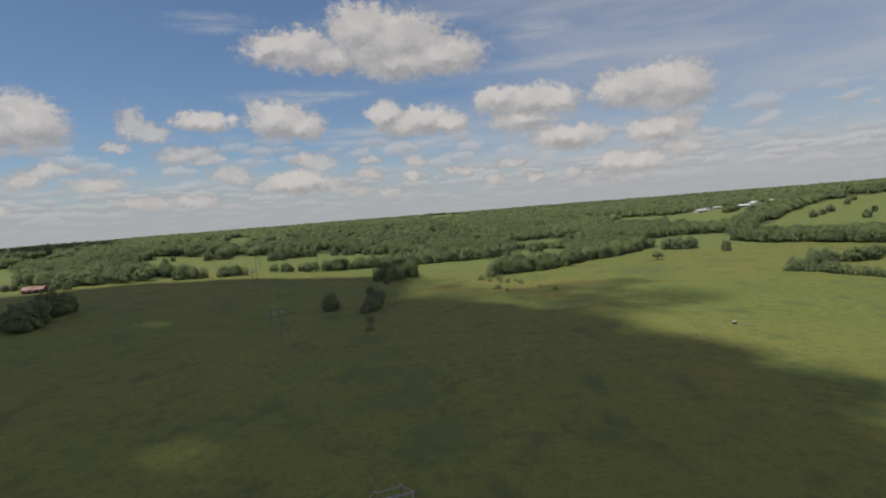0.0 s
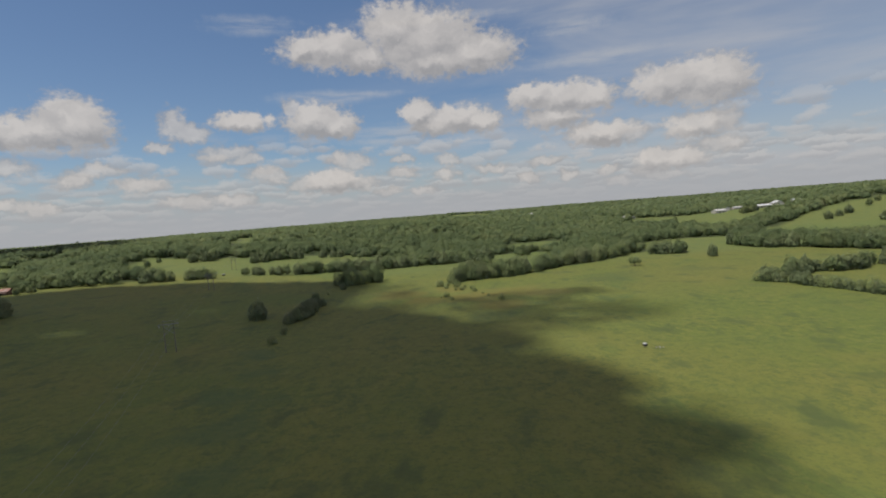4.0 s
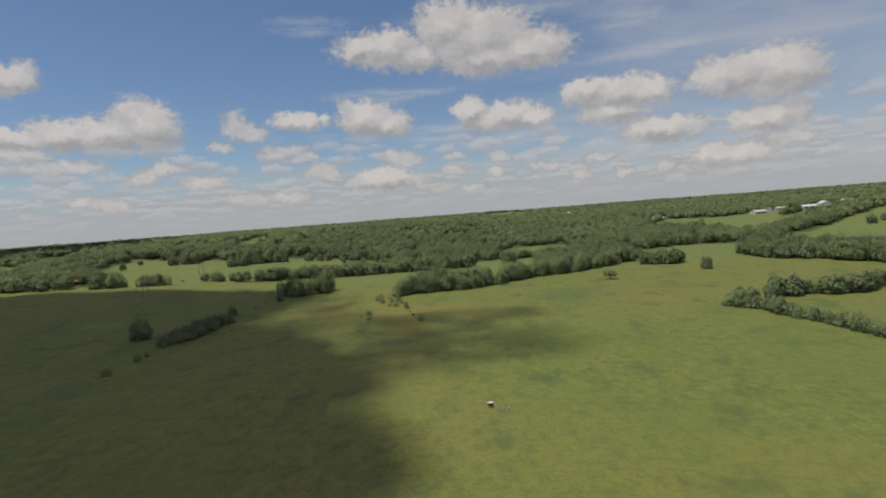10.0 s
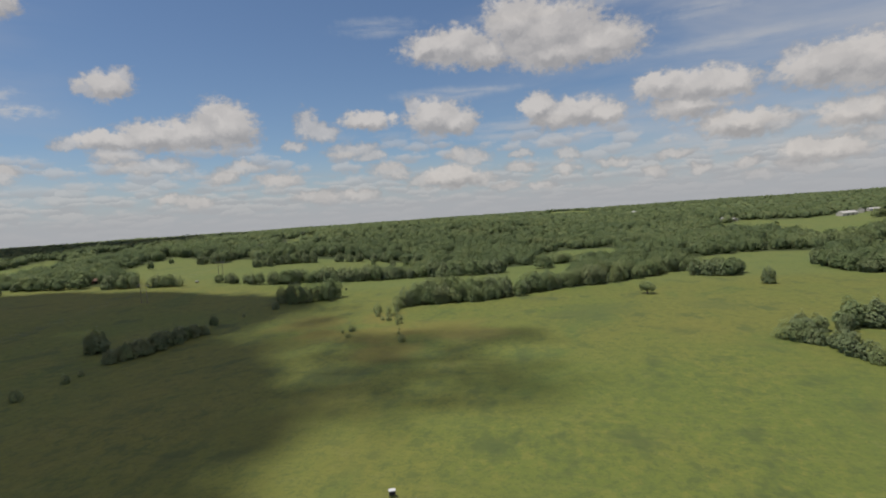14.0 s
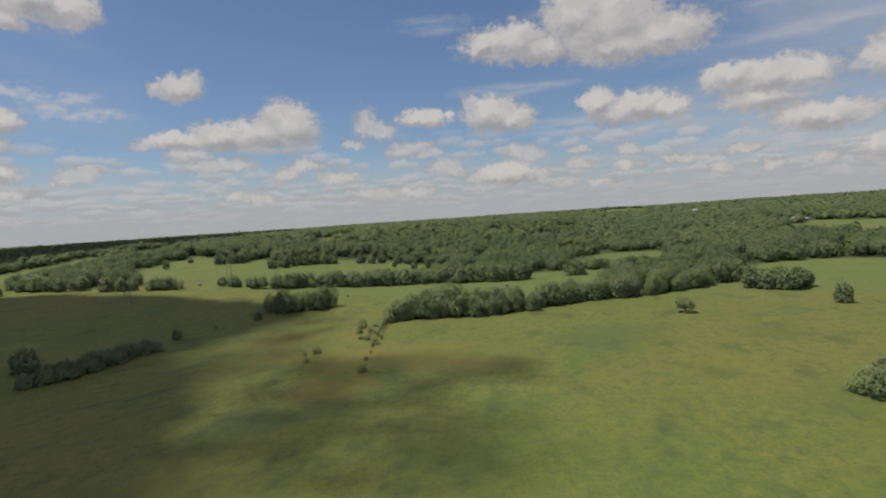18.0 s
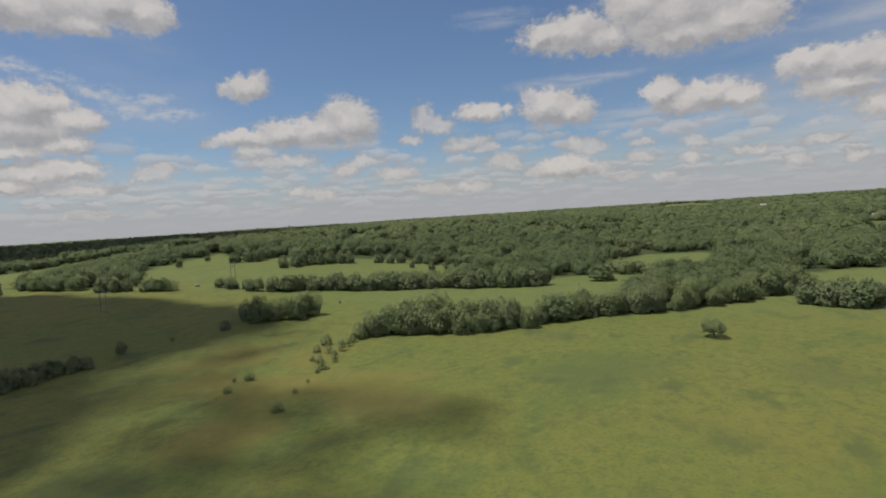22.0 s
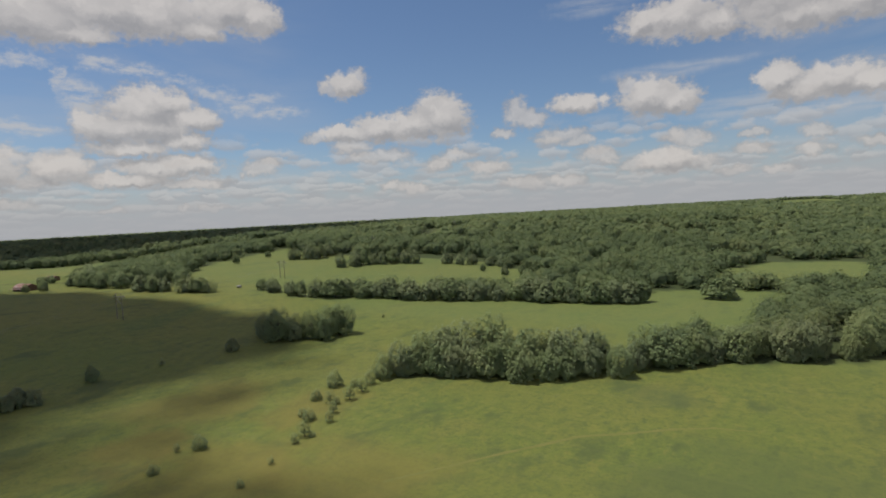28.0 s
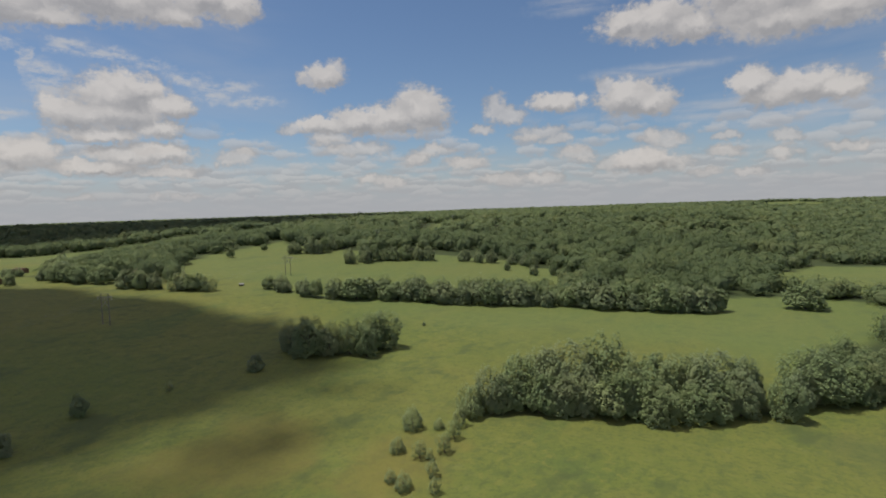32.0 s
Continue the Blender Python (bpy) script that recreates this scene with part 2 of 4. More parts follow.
    rows_tone = n.math("ADD", n.math("MULTIPLY", mid_tone, n.step(el, 3.5, 5.5)), n.math("MULTIPLY", low_tone, n.step(el, 5.5, 3.5)))
    # unseen broken cloud above the view, added as reddish fill light for the shade
    high = n.noise(way, 3.2, 5, 0.55)
    fill_cover = n.math("MULTIPLY", n.step(high, 0.46, 0.60), n.step(el, 24, 36))
    # thin high cirrus, in long streaks
    streak = n.noise(n.mapping(flat, rot=(0, 0, 0.20), scale=(0.04, 0.20, 1)), 1.0, 5, 0.55, warp=0.3)
    side = n.math("ADD", n.step(az, -18, 12), n.math("MULTIPLY", n.step(az, -44, -56), 0.45))
    veil = n.math("ADD", n.math("MULTIPLY", n.step(streak, 0.36, 0.72), 0.5), n.math("MULTIPLY", n.step(az, -2, 34), 0.32))
    cirrus = n.math("MULTIPLY", n.math("MULTIPLY", veil, side), n.step(el, 34, 18))
    billow = n.noise(n.mapping(here, scale=(1.0, 1.5, 1)), 0.42, 4, 0.55)
    tone = n.math("MULTIPLY", n.step(billow, 0.66, 0.36), 0.35)
    tone = n.math("ADD", tone, n.math("SUBTRACT", 0.70, n.math("MULTIPLY", lit, 0.85)), clamp=True)
    puff = n.mix(tone, (0.60, 0.565, 0.535), (0.335, 0.325, 0.325))
    small = n.mix(n.math("MULTIPLY", rows_tone, 0.9), (0.375, 0.37, 0.38), (0.55, 0.53, 0.515))
    # sky proper: Nishita, hazy towards the horizon
    blue = n.vmath("MULTIPLY", sky.outputs[0], (0.068, 0.0745, 0.0825))
    haze = n.mix(n.step(el, 8.0, 0.0, 0.0, 0.85), blue, (0.37, 0.395, 0.43))
    col = n.mix(cirrus, haze, (0.45, 0.455, 0.48))
    col = n.mix(n.math("MULTIPLY", veils, 0.5), col, (0.47, 0.475, 0.49))
    col = n.mix(n.math("MULTIPLY", torn, 0.75), col, (0.50, 0.50, 0.51))
    col = n.mix(n.math("MULTIPLY", rows_cover, 0.6), col, small)
    col = n.mix(n.math("MULTIPLY", cover, 0.9), col, puff)
    col = n.mix(fill_cover, col, (0.70, 0.505, 0.53))
    # the last two degrees are a pale band
    col = n.mix(n.step(el, 3.6, 0.4, 0.0, 0.85), col, (0.385, 0.395, 0.415))
    bg = n.add("ShaderNodeBackground")
    n.put(bg.inputs[0], col)
    bg.inputs[1].default_value = 1.0
    out = n.add("ShaderNodeOutputWorld")
    n.tree.links.new(bg.outputs[0], out.inputs[0])


make_world()


# ---- materials ----
def material(name):
    mat = bpy.data.materials.new(name)
    mat.use_nodes = True
    return mat, Nodes(mat.node_tree)


def finish(n, colour, rough=0.9, metal=0.0, bump=None, strength=0.3, distance=0.1, translucent=0.0, normal=None):
    p = n.add("ShaderNodeBsdfPrincipled")
    n.put(p.inputs["Base Color"], colour if isinstance(colour, bpy.types.NodeSocket) else (*colour, 1))
    n.put(p.inputs["Roughness"], rough)
    p.inputs["Metallic"].default_value = metal
    p.inputs["Specular IOR Level"].default_value = 0.25
    if bump is not None:
        b = n.add("ShaderNodeBump")
        b.inputs["Strength"].default_value, b.inputs["Distance"].default_value = strength, distance
        n.put(b.inputs["Height"], bump)
        n.put(p.inputs["Normal"], b.outputs[0])
    if normal is not None:
        n.put(p.inputs["Normal"], normal)
    shader = p.outputs[0]
    if translucent:
        tr = n.add("ShaderNodeBsdfTranslucent")
        n.put(tr.inputs[0], colour)
        if normal is not None:
            n.put(tr.inputs[1], normal)
        mixed = n.add("ShaderNodeMixShader")
        mixed.inputs[0].default_value = translucent
        n.tree.links.new(shader, mixed.inputs[1]), n.tree.links.new(tr.outputs[0], mixed.inputs[2])
        shader = mixed.outputs[0]
    out = n.add("ShaderNodeOutputMaterial")
    n.tree.links.new(shader, out.inputs[0])


def grass_material():
    mat, n = material("pasture_grass")
    pos = n.add("ShaderNodeNewGeometry").outputs["Position"]
    big = n.noise(pos, 0.006, 4, 0.55)
    mid = n.noise(n.mapping(pos, rot=(0, 0, 0.5), scale=(1.0, 0.45, 1)), 0.035, 5, 0.6, warp=0.8)
    fine = n.noise(pos, 0.22, 6, 0.68)
    tuft = n.noise(pos, 0.9, 5, 0.72)
    col = n.mix(n.step(big, 0.36, 0.64), (0.151, 0.191, 0.042), (0.189, 0.198, 0.047))
    col = n.mix(n.step(mid, 0.51, 0.74, 0, 0.7), col, (0.206, 0.208, 0.051))
    col = n.mix(n.step(mid, 0.46, 0.28, 0, 0.7), col, (0.110, 0.162, 0.043))
    col = n.mix(n.step(fine, 0.50, 0.68, 0, 0.55), col, (0.098, 0.132, 0.044))
    col = n.mix(n.step(fine, 0.46, 0.28, 0, 0.5), col, (0.210, 0.226, 0.070))
    col = n.mix(n.step(tuft, 0.48, 0.66, 0, 0.5), col, (0.085, 0.105, 0.038))
    tussock = n.noise(n.mapping(pos, (3, 9, 0), rot=(0, 0, 0.9), scale=(1, 0.7, 1)), 0.34, 5, 0.66, warp=0.4)
    patchy = n.step(n.noise(n.mapping(pos, (71, 20, 0)), 0.022, 4, 0.6), 0.38, 0.62, 0.35, 1.0)
    col = n.mix(n.math("MULTIPLY", n.step(tussock, 0.50, 0.66, 0, 0.7), patchy), col, (0.098, 0.128, 0.040))
    col = n.mix(n.math("MULTIPLY", n.step(tussock, 0.48, 0.32, 0, 0.7), patchy), col, (0.215, 0.222, 0.052))
    weeds = n.noise(n.mapping(pos, (40, 7, 0), scale=(1, 0.6, 1)), 0.07, 5, 0.62)
    col = n.mix(n.step(weeds, 0.53, 0.68, 0, 0.7), col, (0.085, 0.115, 0.040))
    dry = n.noise(n.mapping(pos, (13, 5, 0), scale=(1, 0.8, 1)), 0.016, 4, 0.6, warp=0.5)
    col = n.mix(n.step(dry, 0.54, 0.72, 0, 0.4), col, (0.204, 0.195, 0.050))
    edge = n.math("MULTIPLY", n.math("SUBTRACT", n.noise(pos, 0.05, 5, 0.65), 0.5), 42.0)
    for x, y, r, tint in ((50, 352, 26, (0.222, 0.180, 0.048)), (36, 388, 20, (0.222, 0.180, 0.048)), (66, 318, 22, (0.222, 0.180, 0.048)), (20, 345, 18, (0.222, 0.180, 0.048)), (78, 362, 30, (0.222, 0.190, 0.050)), (4, 372, 26, (0.222, 0.184, 0.050)), (95, 350, 22, (0.215, 0.195, 0.060)),
                          (120, 440, 14, (0.105, 0.130, 0.048)), (150, 405, 26, (0.105, 0.135, 0.046)), (138, 388, 18, (0.100, 0.130, 0.044)), (58, 280, 14, (0.095, 0.125, 0.044)), (92, 318, 9, (0.09, 0.12, 0.042)), (-34, 228, 12, (0.085, 0.135, 0.050)), (-27, 202, 13, (0.085, 0.135, 0.050)), (-22, 176, 14, (0.085, 0.135, 0.050)), (-13, 150, 15, (0.085, 0.135, 0.050)), (-3, 126, 16, (0.085, 0.135, 0.050)), (205, 410, 20, (0.110, 0.140, 0.046))):
        gap = n.math("ADD", n.vmath("LENGTH", n.vmath("SUBTRACT", n.vmath("MULTIPLY", pos, (1, 1, 0)), (x, y, 0))), edge)
        col = n.mix(n.step(gap, r, r * 0.3, 0, 0.5), col, tint)
    place = n.add("ShaderNodeSeparateXYZ")
    n.put(place.inputs[0], n.vmath("ADD", pos, n.vmath("SCALE", n.noise(pos, 0.02, 3, 0.5, True), scale=60.0)))
    col = n.mix(n.step(place.outputs[1], 505, 560, 0, 0.45), col, (0.148, 0.204, 0.066))     # lusher hay meadows
    swath = n.noise(n.mapping(pos, rot=(0, 0, -0.35), scale=(0.016, 0.42, 1)), 1.0, 3, 0.5)
    col = n.mix(n.step(swath, 0.52, 0.70, 0, 0.10), col, (0.23, 0.225, 0.075))
    col = n.mix(n.step(swath, 0.44, 0.28, 0, 0.10), col, (0.105, 0.14, 0.042))
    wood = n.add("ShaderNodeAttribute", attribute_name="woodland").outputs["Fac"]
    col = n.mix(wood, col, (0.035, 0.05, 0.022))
    finish(n, col, 0.95, bump=n.math("ADD", fine, n.math("MULTIPLY", tuft, 0.35)), strength=0.5, distance=0.5)
    return mat


def leaf_material(name, dark, light, yellow, translucent=0.25):
    mat, n = material(name)
    geo = n.add("ShaderNodeNewGeometry")
    info = n.add("ShaderNodeObjectInfo")
    patch = n.noise(geo.outputs["Position"], 0.16, 3, 0.6)
    tint = n.add("ShaderNodeAttribute", attribute_name="tint").outputs["Fac"]
    col = n.mix(n.math("MULTIPLY_ADD", tint, 0.65, n.math("MULTIPLY", geo.outputs["Random Per Island"], 0.35)), dark, light)
    col = n.mix(n.step(patch, 0.5, 0.72, 0, 0.6), col, yellow)
    stand = n.noise(geo.outputs["Position"], 0.035, 3, 0.55)
    col = n.mix(n.step(stand, 0.50, 0.34, 0, 0.5), col, dark)
    col = n.mix(n.step(stand, 0.54, 0.70, 0, 0.6), col, yellow)
    broad = n.noise(n.mapping(geo.outputs["Position"], scale=(1, 0.7, 0)), 0.009, 4, 0.6)
    col = n.mix(n.step(broad, 0.50, 0.36, 0, 0.5), col, dark)
    col = n.mix(n.step(broad, 0.54, 0.68, 0, 0.45), col, yellow)
    col = n.mix(n.math("MULTIPLY", info.outputs["Random"], 0.4), col, dark)
    turn = n.add("ShaderNodeVectorTransform", vector_type="NORMAL", convert_from="OBJECT", convert_to="WORLD")
    n.put(turn.inputs[0], n.add("ShaderNodeAttribute", attribute_name="bough").outputs["Vector"])
    finish(n, col, 0.75, translucent=translucent, normal=turn.outputs[0])
    return mat


def plain_material(name, a, b, scale=0.6, rough=0.8, metal=0.0):
    mat, n = material(name)
    pos = n.add("ShaderNodeTexCoord").outputs["Object"]
    blot, grain = n.noise(pos, scale, 4, 0.6), n.noise(pos, scale * 9, 3, 0.6)
    col = n.mix(n.step(n.math("ADD", n.math("MULTIPLY", blot, 0.7), n.math("MULTIPLY", grain, 0.3)), 0.35, 0.65), a, b)
    finish(n, col, rough, metal, bump=grain, strength=0.2, distance=0.05)
    return mat


GRASS = grass_material()
LEAF = leaf_material("oak_leaves", (0.195, 0.258, 0.116), (0.310, 0.388, 0.160), (0.365, 0.398, 0.172), 0.28)
LEAF_DULL = leaf_material("grey_green_leaves", (0.195, 0.248, 0.124), (0.308, 0.365, 0.168), (0.340, 0.370, 0.180), 0.28)
LEAF_YOUNG = leaf_material("young_leaves", (0.220, 0.280, 0.124), (0.335, 0.398, 0.162), (0.375, 0.405, 0.172), 0.28)
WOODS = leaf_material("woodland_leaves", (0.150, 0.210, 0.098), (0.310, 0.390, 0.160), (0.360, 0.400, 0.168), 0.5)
BARK = plain_material("bark", (0.07, 0.055, 0.04), (0.15, 0.125, 0.095), 1.5)
CLOUD_WHITE = plain_material("cloud_vapour", (0.8, 0.8, 0.8), (0.85, 0.85, 0.85), 0.01)


# ---- land ----
def ease(low, high, v):
    u = np.clip((v - low) / (high - low), 0, 1)
    return u * u * (3 - 2 * u)


def ground_height(x, y):
    x, y = np.asarray(x, float), np.asarray(y, float)
    h = 15.6 / (1 + np.exp(np.clip((x + 130) / 50, -40, 40)))
    h = h + 10.8 * np.exp(-((x + 372) / 144) ** 2 - ((y - 744) / 204) ** 2)
    h = h + 1.4 * np.exp(-((x - 72) / 84) ** 2 - ((y - 180) / 108) ** 2)
    r, az = np.hypot(x, y), np.degrees(np.arctan2(x, y))
    east = ease(-12, 8, az) * (1 - ease(24, 40, az))
    ridge = 32.4 * ease(540, 1260, r)
    valley = 12 * ease(840, 1560, r) + 19 * ease(3000, 4200, r)
    far = ridge * (1 - east) + valley * east
    w = ease(600, 1080, r)
    h = h * (1 - w) + np.maximum(h, far) * w
    h = h + 17 * np.exp(-((x - 40) / 300) ** 2 - ((y - 3080) / 240) ** 2)
    roll = np.sin(x * 0.0041 + 1.3) * np.cos(y * 0.0037 + 0.4) + 0.6 * np.sin(x * 0.0093 + y * 0.0071)
    return h + 2.2 * roll * ease(700, 1400, r)


# Open land, as outlines in plan; all else towards the hills is woodland.
OPEN_LAND = {
    "pasture": [(105, 468), (127, 484), (164, 502), (182, 526), (201, 553), (215, 556), (225, 560),
                (224, 641), (249, 662), (290, 685), (345, 668), (318, 580), (304, 519), (330, 501), (351, 453), (380, 400),
                (900, 250), (900, -900), (-900, -900), (-900, 250), (-420, 425), (-330, 452), (-262, 468), (-206, 478),
                (-177, 486), (-180, 512), (-150, 520), (-116, 530), (-75, 548), (-24, 566), (60, 592), (66, 628), (100, 648),
                (134, 640), (140, 600), (132, 565), (114, 510)],
    "hill_clearing": [(-160, 484), (-206, 474), (-228, 492), (-262, 510), (-322, 569), (-358, 684), (-310, 660), (-257, 668), (-229, 672),
                      (-194, 694), (-161, 710), (-115, 728), (-84, 706), (-45, 700), (-18, 655), (-30, 600), (-100, 556), (-150, 512)],
    "glade": [(80, 690), (90, 760), (104, 810), (170, 820), (185, 720), (160, 672), (110, 668)],
    "far_paddock": [(-760, 400), (-420, 425), (-345, 452), (-345, 478), (-385, 500), (-425, 540), (-440, 590), (-500, 660), (-600, 760), (-690, 790), (-650, 640), (-600, 530), (-740, 480)],
    "hill_field": [(392, 560), (380, 620), (384, 700), (470, 760), (530, 830), (600, 880), (680, 860), (800, 760), (720, 600), (540, 560)],
    "farm_field": [(330, 1030), (395, 900), (390, 800), (440, 820), (520, 910), (560, 1000), (690, 1060), (670, 1190), (560, 1200), (480, 1160), (400, 1230), (360, 1150)],
    "line_cut": [(-302, 765), (-398, 1031), (-500, 1260), (-456, 1270), (-358, 1027), (-264, 765)],
    "far_field": [(-60, 2780), (-90, 3020), (60, 3060), (170, 2960), (130, 2780)],
    "farther_field": [(250, 2200), (330, 2420), (420, 2400), (360, 2200)],
}


def inside(poly, x, y):
    odd = np.zeros(np.shape(x), bool)
    for (ax, ay), (bx, by) in zip(poly, poly[1:] + poly[:1]):
        crosses = (ay > y) != (by > y)
        odd ^= crosses & (x < (bx - ax) * (y - ay) / (by - ay + 1e-9) + ax)
    return odd


def is_open(x, y):
    found = np.zeros(np.shape(x), bool)
    for poly in OPEN_LAND.values():
        found |= inside(poly, x, y)
    return found


def mesh_object(name, verts, faces, mat, parent=None, label="", smooth=False, bough=None, tint=None):
    mesh = bpy.data.meshes.new(name)
    verts = np.asarray(verts, np.float32)
    faces = np.asarray(faces, np.int32)
    k = faces.shape[1]
    mesh.vertices.add(len(verts)), mesh.loops.add(faces.size), mesh.polygons.add(len(faces))
    mesh.vertices.foreach_set("co", verts.ravel())
    mesh.loops.foreach_set("vertex_index", faces.ravel())
    mesh.polygons.foreach_set("loop_start", np.arange(0, faces.size, k, dtype=np.int32))
    mesh.polygons.foreach_set("use_smooth", np.full(len(faces), smooth))
    mesh.update(calc_edges=True)
    mesh.materials.append(mat)
    if bough is not None:
        bough = bough / np.linalg.norm(bough, axis=-1, keepdims=True)
        mesh.attributes.new("bough", "FLOAT_VECTOR", "POINT").data.foreach_set("vector", bough.astype(np.float32).ravel())
    if tint is not None:
        mesh.attributes.new("tint", "FLOAT", "POINT").data.foreach_set("value", tint.astype(np.float32))
    ob = new(name, mesh)
    ob.parent = parent
    if label:
        tagged(ob, label)
    return ob


def make_ground():
    turns = 300
    radii = np.concatenate([[0], np.linspace(6, 700, 130), 700 * (4600 / 700) ** np.linspace(0.02, 1, 70)])
    a = np.linspace(0, 2 * math.pi, turns, endpoint=False)
    x = 40 + radii[:, None] * np.sin(a)
    y = 280 + radii[:, None] * np.cos(a)
    z = ground_height(x, y)
    verts = np.stack([x, y, z], -1).reshape(-1, 3)
    i, j = np.meshgrid(np.arange(len(radii) - 1), np.arange(turns), indexing="ij")
    k = (j + 1) % turns
    faces = np.stack([i * turns + j, (i + 1) * turns + j, (i + 1) * turns + k, i * turns + k], -1).reshape(-1, 4)[:, ::-1]
    ob = mesh_object("ground", verts, faces, GRASS, smooth=True)
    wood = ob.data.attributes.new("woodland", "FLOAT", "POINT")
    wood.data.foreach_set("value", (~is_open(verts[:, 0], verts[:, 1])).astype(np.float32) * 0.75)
    tagged(ob, "rolling green pasture with yellowish patches, sloping up to wooded ridges", "ground", kind="structure")


make_ground()


# ---- trees ----
def tube(path, radii, sides=7):
    path = np.asarray(path, float)
    verts, faces = [], []
    for p, r in zip(path, radii):
        a = np.linspace(0, 2 * math.pi, sides, endpoint=False)
        verts.append(np.stack([p[0] + r * np.cos(a), p[1] + r * np.sin(a), np.full(sides, p[2])], -1))
    for i in range(len(path) - 1):
        for j in range(sides):
            k = (j + 1) % sides
            faces.append((i * sides + j, i * sides + k, (i + 1) * sides + k, (i + 1) * sides + j))
    return np.concatenate(verts), np.array(faces)


def joined(pieces):
    verts, faces, at = [], [], 0
    for v, f in pieces:
        verts.append(v), faces.append(f + at)
        at += len(v)
    return np.concatenate(verts), np.concatenate(faces)


def sprays(rng, centres, outward, size, jitter=0.38):
    """Leafy sprays: one bent four-cornered blade each, facing roughly outward."""
    count = len(centres)
    outward = outward / np.linalg.norm(outward, axis=1, keepdims=True)
    normal = outward + (0, 0, 1.3) + rng.normal(0, jitter, (count, 3))
    normal /= np.linalg.norm(normal, axis=1, keepdims=True)
    side = np.cross(normal, rng.normal(0, 1, (count, 3)))
    side /= np.linalg.norm(side, axis=1, keepdims=True)
    up = np.cross(normal, side)
    s = (size * rng.uniform(0.6, 1.35, count))[:, None]
    t = s * rng.uniform(0.5, 0.95, (count, 1))
    v = np.stack([centres - side * s, centres - up * t + normal * s * 0.15, centres + side * s * 0.9, centres + up * t * 1.1 - normal * s * 0.2], 1)
    soft = outward + 0.3 * normal + (0, 0, 0.7)
    return v.reshape(-1, 3), np.arange(count * 4).reshape(-1, 4), np.repeat(soft, 4, axis=0)


def billows(rng, clumps, leaves, depth, deepest, gaps=0.5, inner=0.93):
    """Leaf places on a unit crown that swells over each clump: place, way out, and the clump's tone."""
    i = np.arange(clumps)
    z = 1 - (1 - deepest) * (i + 0.5) / clumps
    a = i * 2.39996 + rng.uniform(0, 6)
    flat = np.sqrt(np.clip(1 - z * z, 0, 1))
    heart = np.stack([flat * np.cos(a), flat * np.sin(a), z], -1) + rng.normal(0, 0.5 / math.sqrt(clumps), (clumps, 3))
    heart /= np.linalg.norm(heart, axis=1, keepdims=True)
    swell = rng.uniform(0.75, 1.25, clumps)
    tone = rng.beta(1.5, 1.7, clumps)
    d = rng.normal(0, 1, (int(leaves * 3.2), 3))
    d /= np.linalg.norm(d, axis=1, keepdims=True)
    d = d[d[:, 2] > deepest - 0.05]
    gap = np.arccos(np.clip(d @ heart.T, -1, 1)) / (2.1 / math.sqrt(clumps) * swell)
    near = gap.argmin(1)
    cap = 1 - np.clip(gap.min(1), 0, 1) ** 2
    keep = rng.uniform(0, 1, len(d)) < 1 - gaps * (cap < 0.25)
    d, near, cap = d[keep][:leaves], near[keep][:leaves], cap[keep][:leaves]
    turn = np.arctan2(d[:, 1], d[:, 0])
    form = 1 + 0.13 * np.sin(2 * turn + rng.uniform(0, 6)) + 0.11 * np.sin(3 * turn + 2 * d[:, 2] + rng.uniform(0, 6)) + 0.09 * np.sin(5 * d[:, 2] + turn + rng.uniform(0, 6))
    p = d * (form * (1 - depth + depth * cap * swell[near]) * rng.uniform(inner, 1.04, len(d)))[:, None]
    out = d + 1.1 * (d - heart[near])
    return p, out, tone[near]


def crown(rng, clumps, leaves, size, width=4.4, low=2.2, top=10.0, lean=0.0, open_below=False, depth=0.24, gaps=0.6):
    """A domed crown with billowing clumps of leafy sprays, open below on trees that stand alone."""
    mid = low + (0.45 if open_below else 0.4) * (top - low)
    p, out, tone = billows(rng, clumps, leaves, depth, -0.7, gaps, 0.84)
    p = p * np.stack([0 * tone + width, 0 * tone + width, np.where(p[:, 2] > 0, top - mid, mid - low)], -1)
    p[:, 0] += lean * p[:, 2] / (top - mid)
    p[:, 2] = np.maximum(p[:, 2] + mid, 0.1)
    return *sprays(rng, p, out, size, 0.45), np.repeat(tone, 4)


def make_tree(name, seed, label, category, leaf, clumps=44, leaves=2600, size=0.42, width=4.6, low=0.0, lean=0.0, limbs=6, thick=0.3, **shape):
    rng = np.random.default_rng(seed)
    tree = tagged(new(name), label, category)
    pieces = [tube([(0, 0, -0.4), (0.05, 0, 0.6), (0.1, 0.08, 3.0), (0.0, 0.12, 6.5)], [thick * 1.5, thick, thick * 0.75, thick * 0.3])]
    for i in range(limbs):
        a = i * 6.283 / limbs + rng.uniform(-0.4, 0.4)
        z = rng.uniform(1.8, 4.0)
        r = width * rng.uniform(0.5, 0.8)
        pieces.append(tube([(0.06, 0.05, z), (r * 0.45 * math.cos(a), r * 0.45 * math.sin(a), z + 1.3), (r * math.cos(a), r * math.sin(a), z + rng.uniform(2.0, 3.6))],
                           [thick * 0.5, thick * 0.32, thick * 0.1], 5))
    v, f = joined(pieces)
    mesh_object("trunk", v, f, BARK, tree, smooth=True)
    v, f, out, tint = crown(rng, clumps, leaves, size, width, low, 10.0, lean, **shape)
    mesh_object("crown", v, f, leaf, tree, bough=out, tint=tint)
    return tree


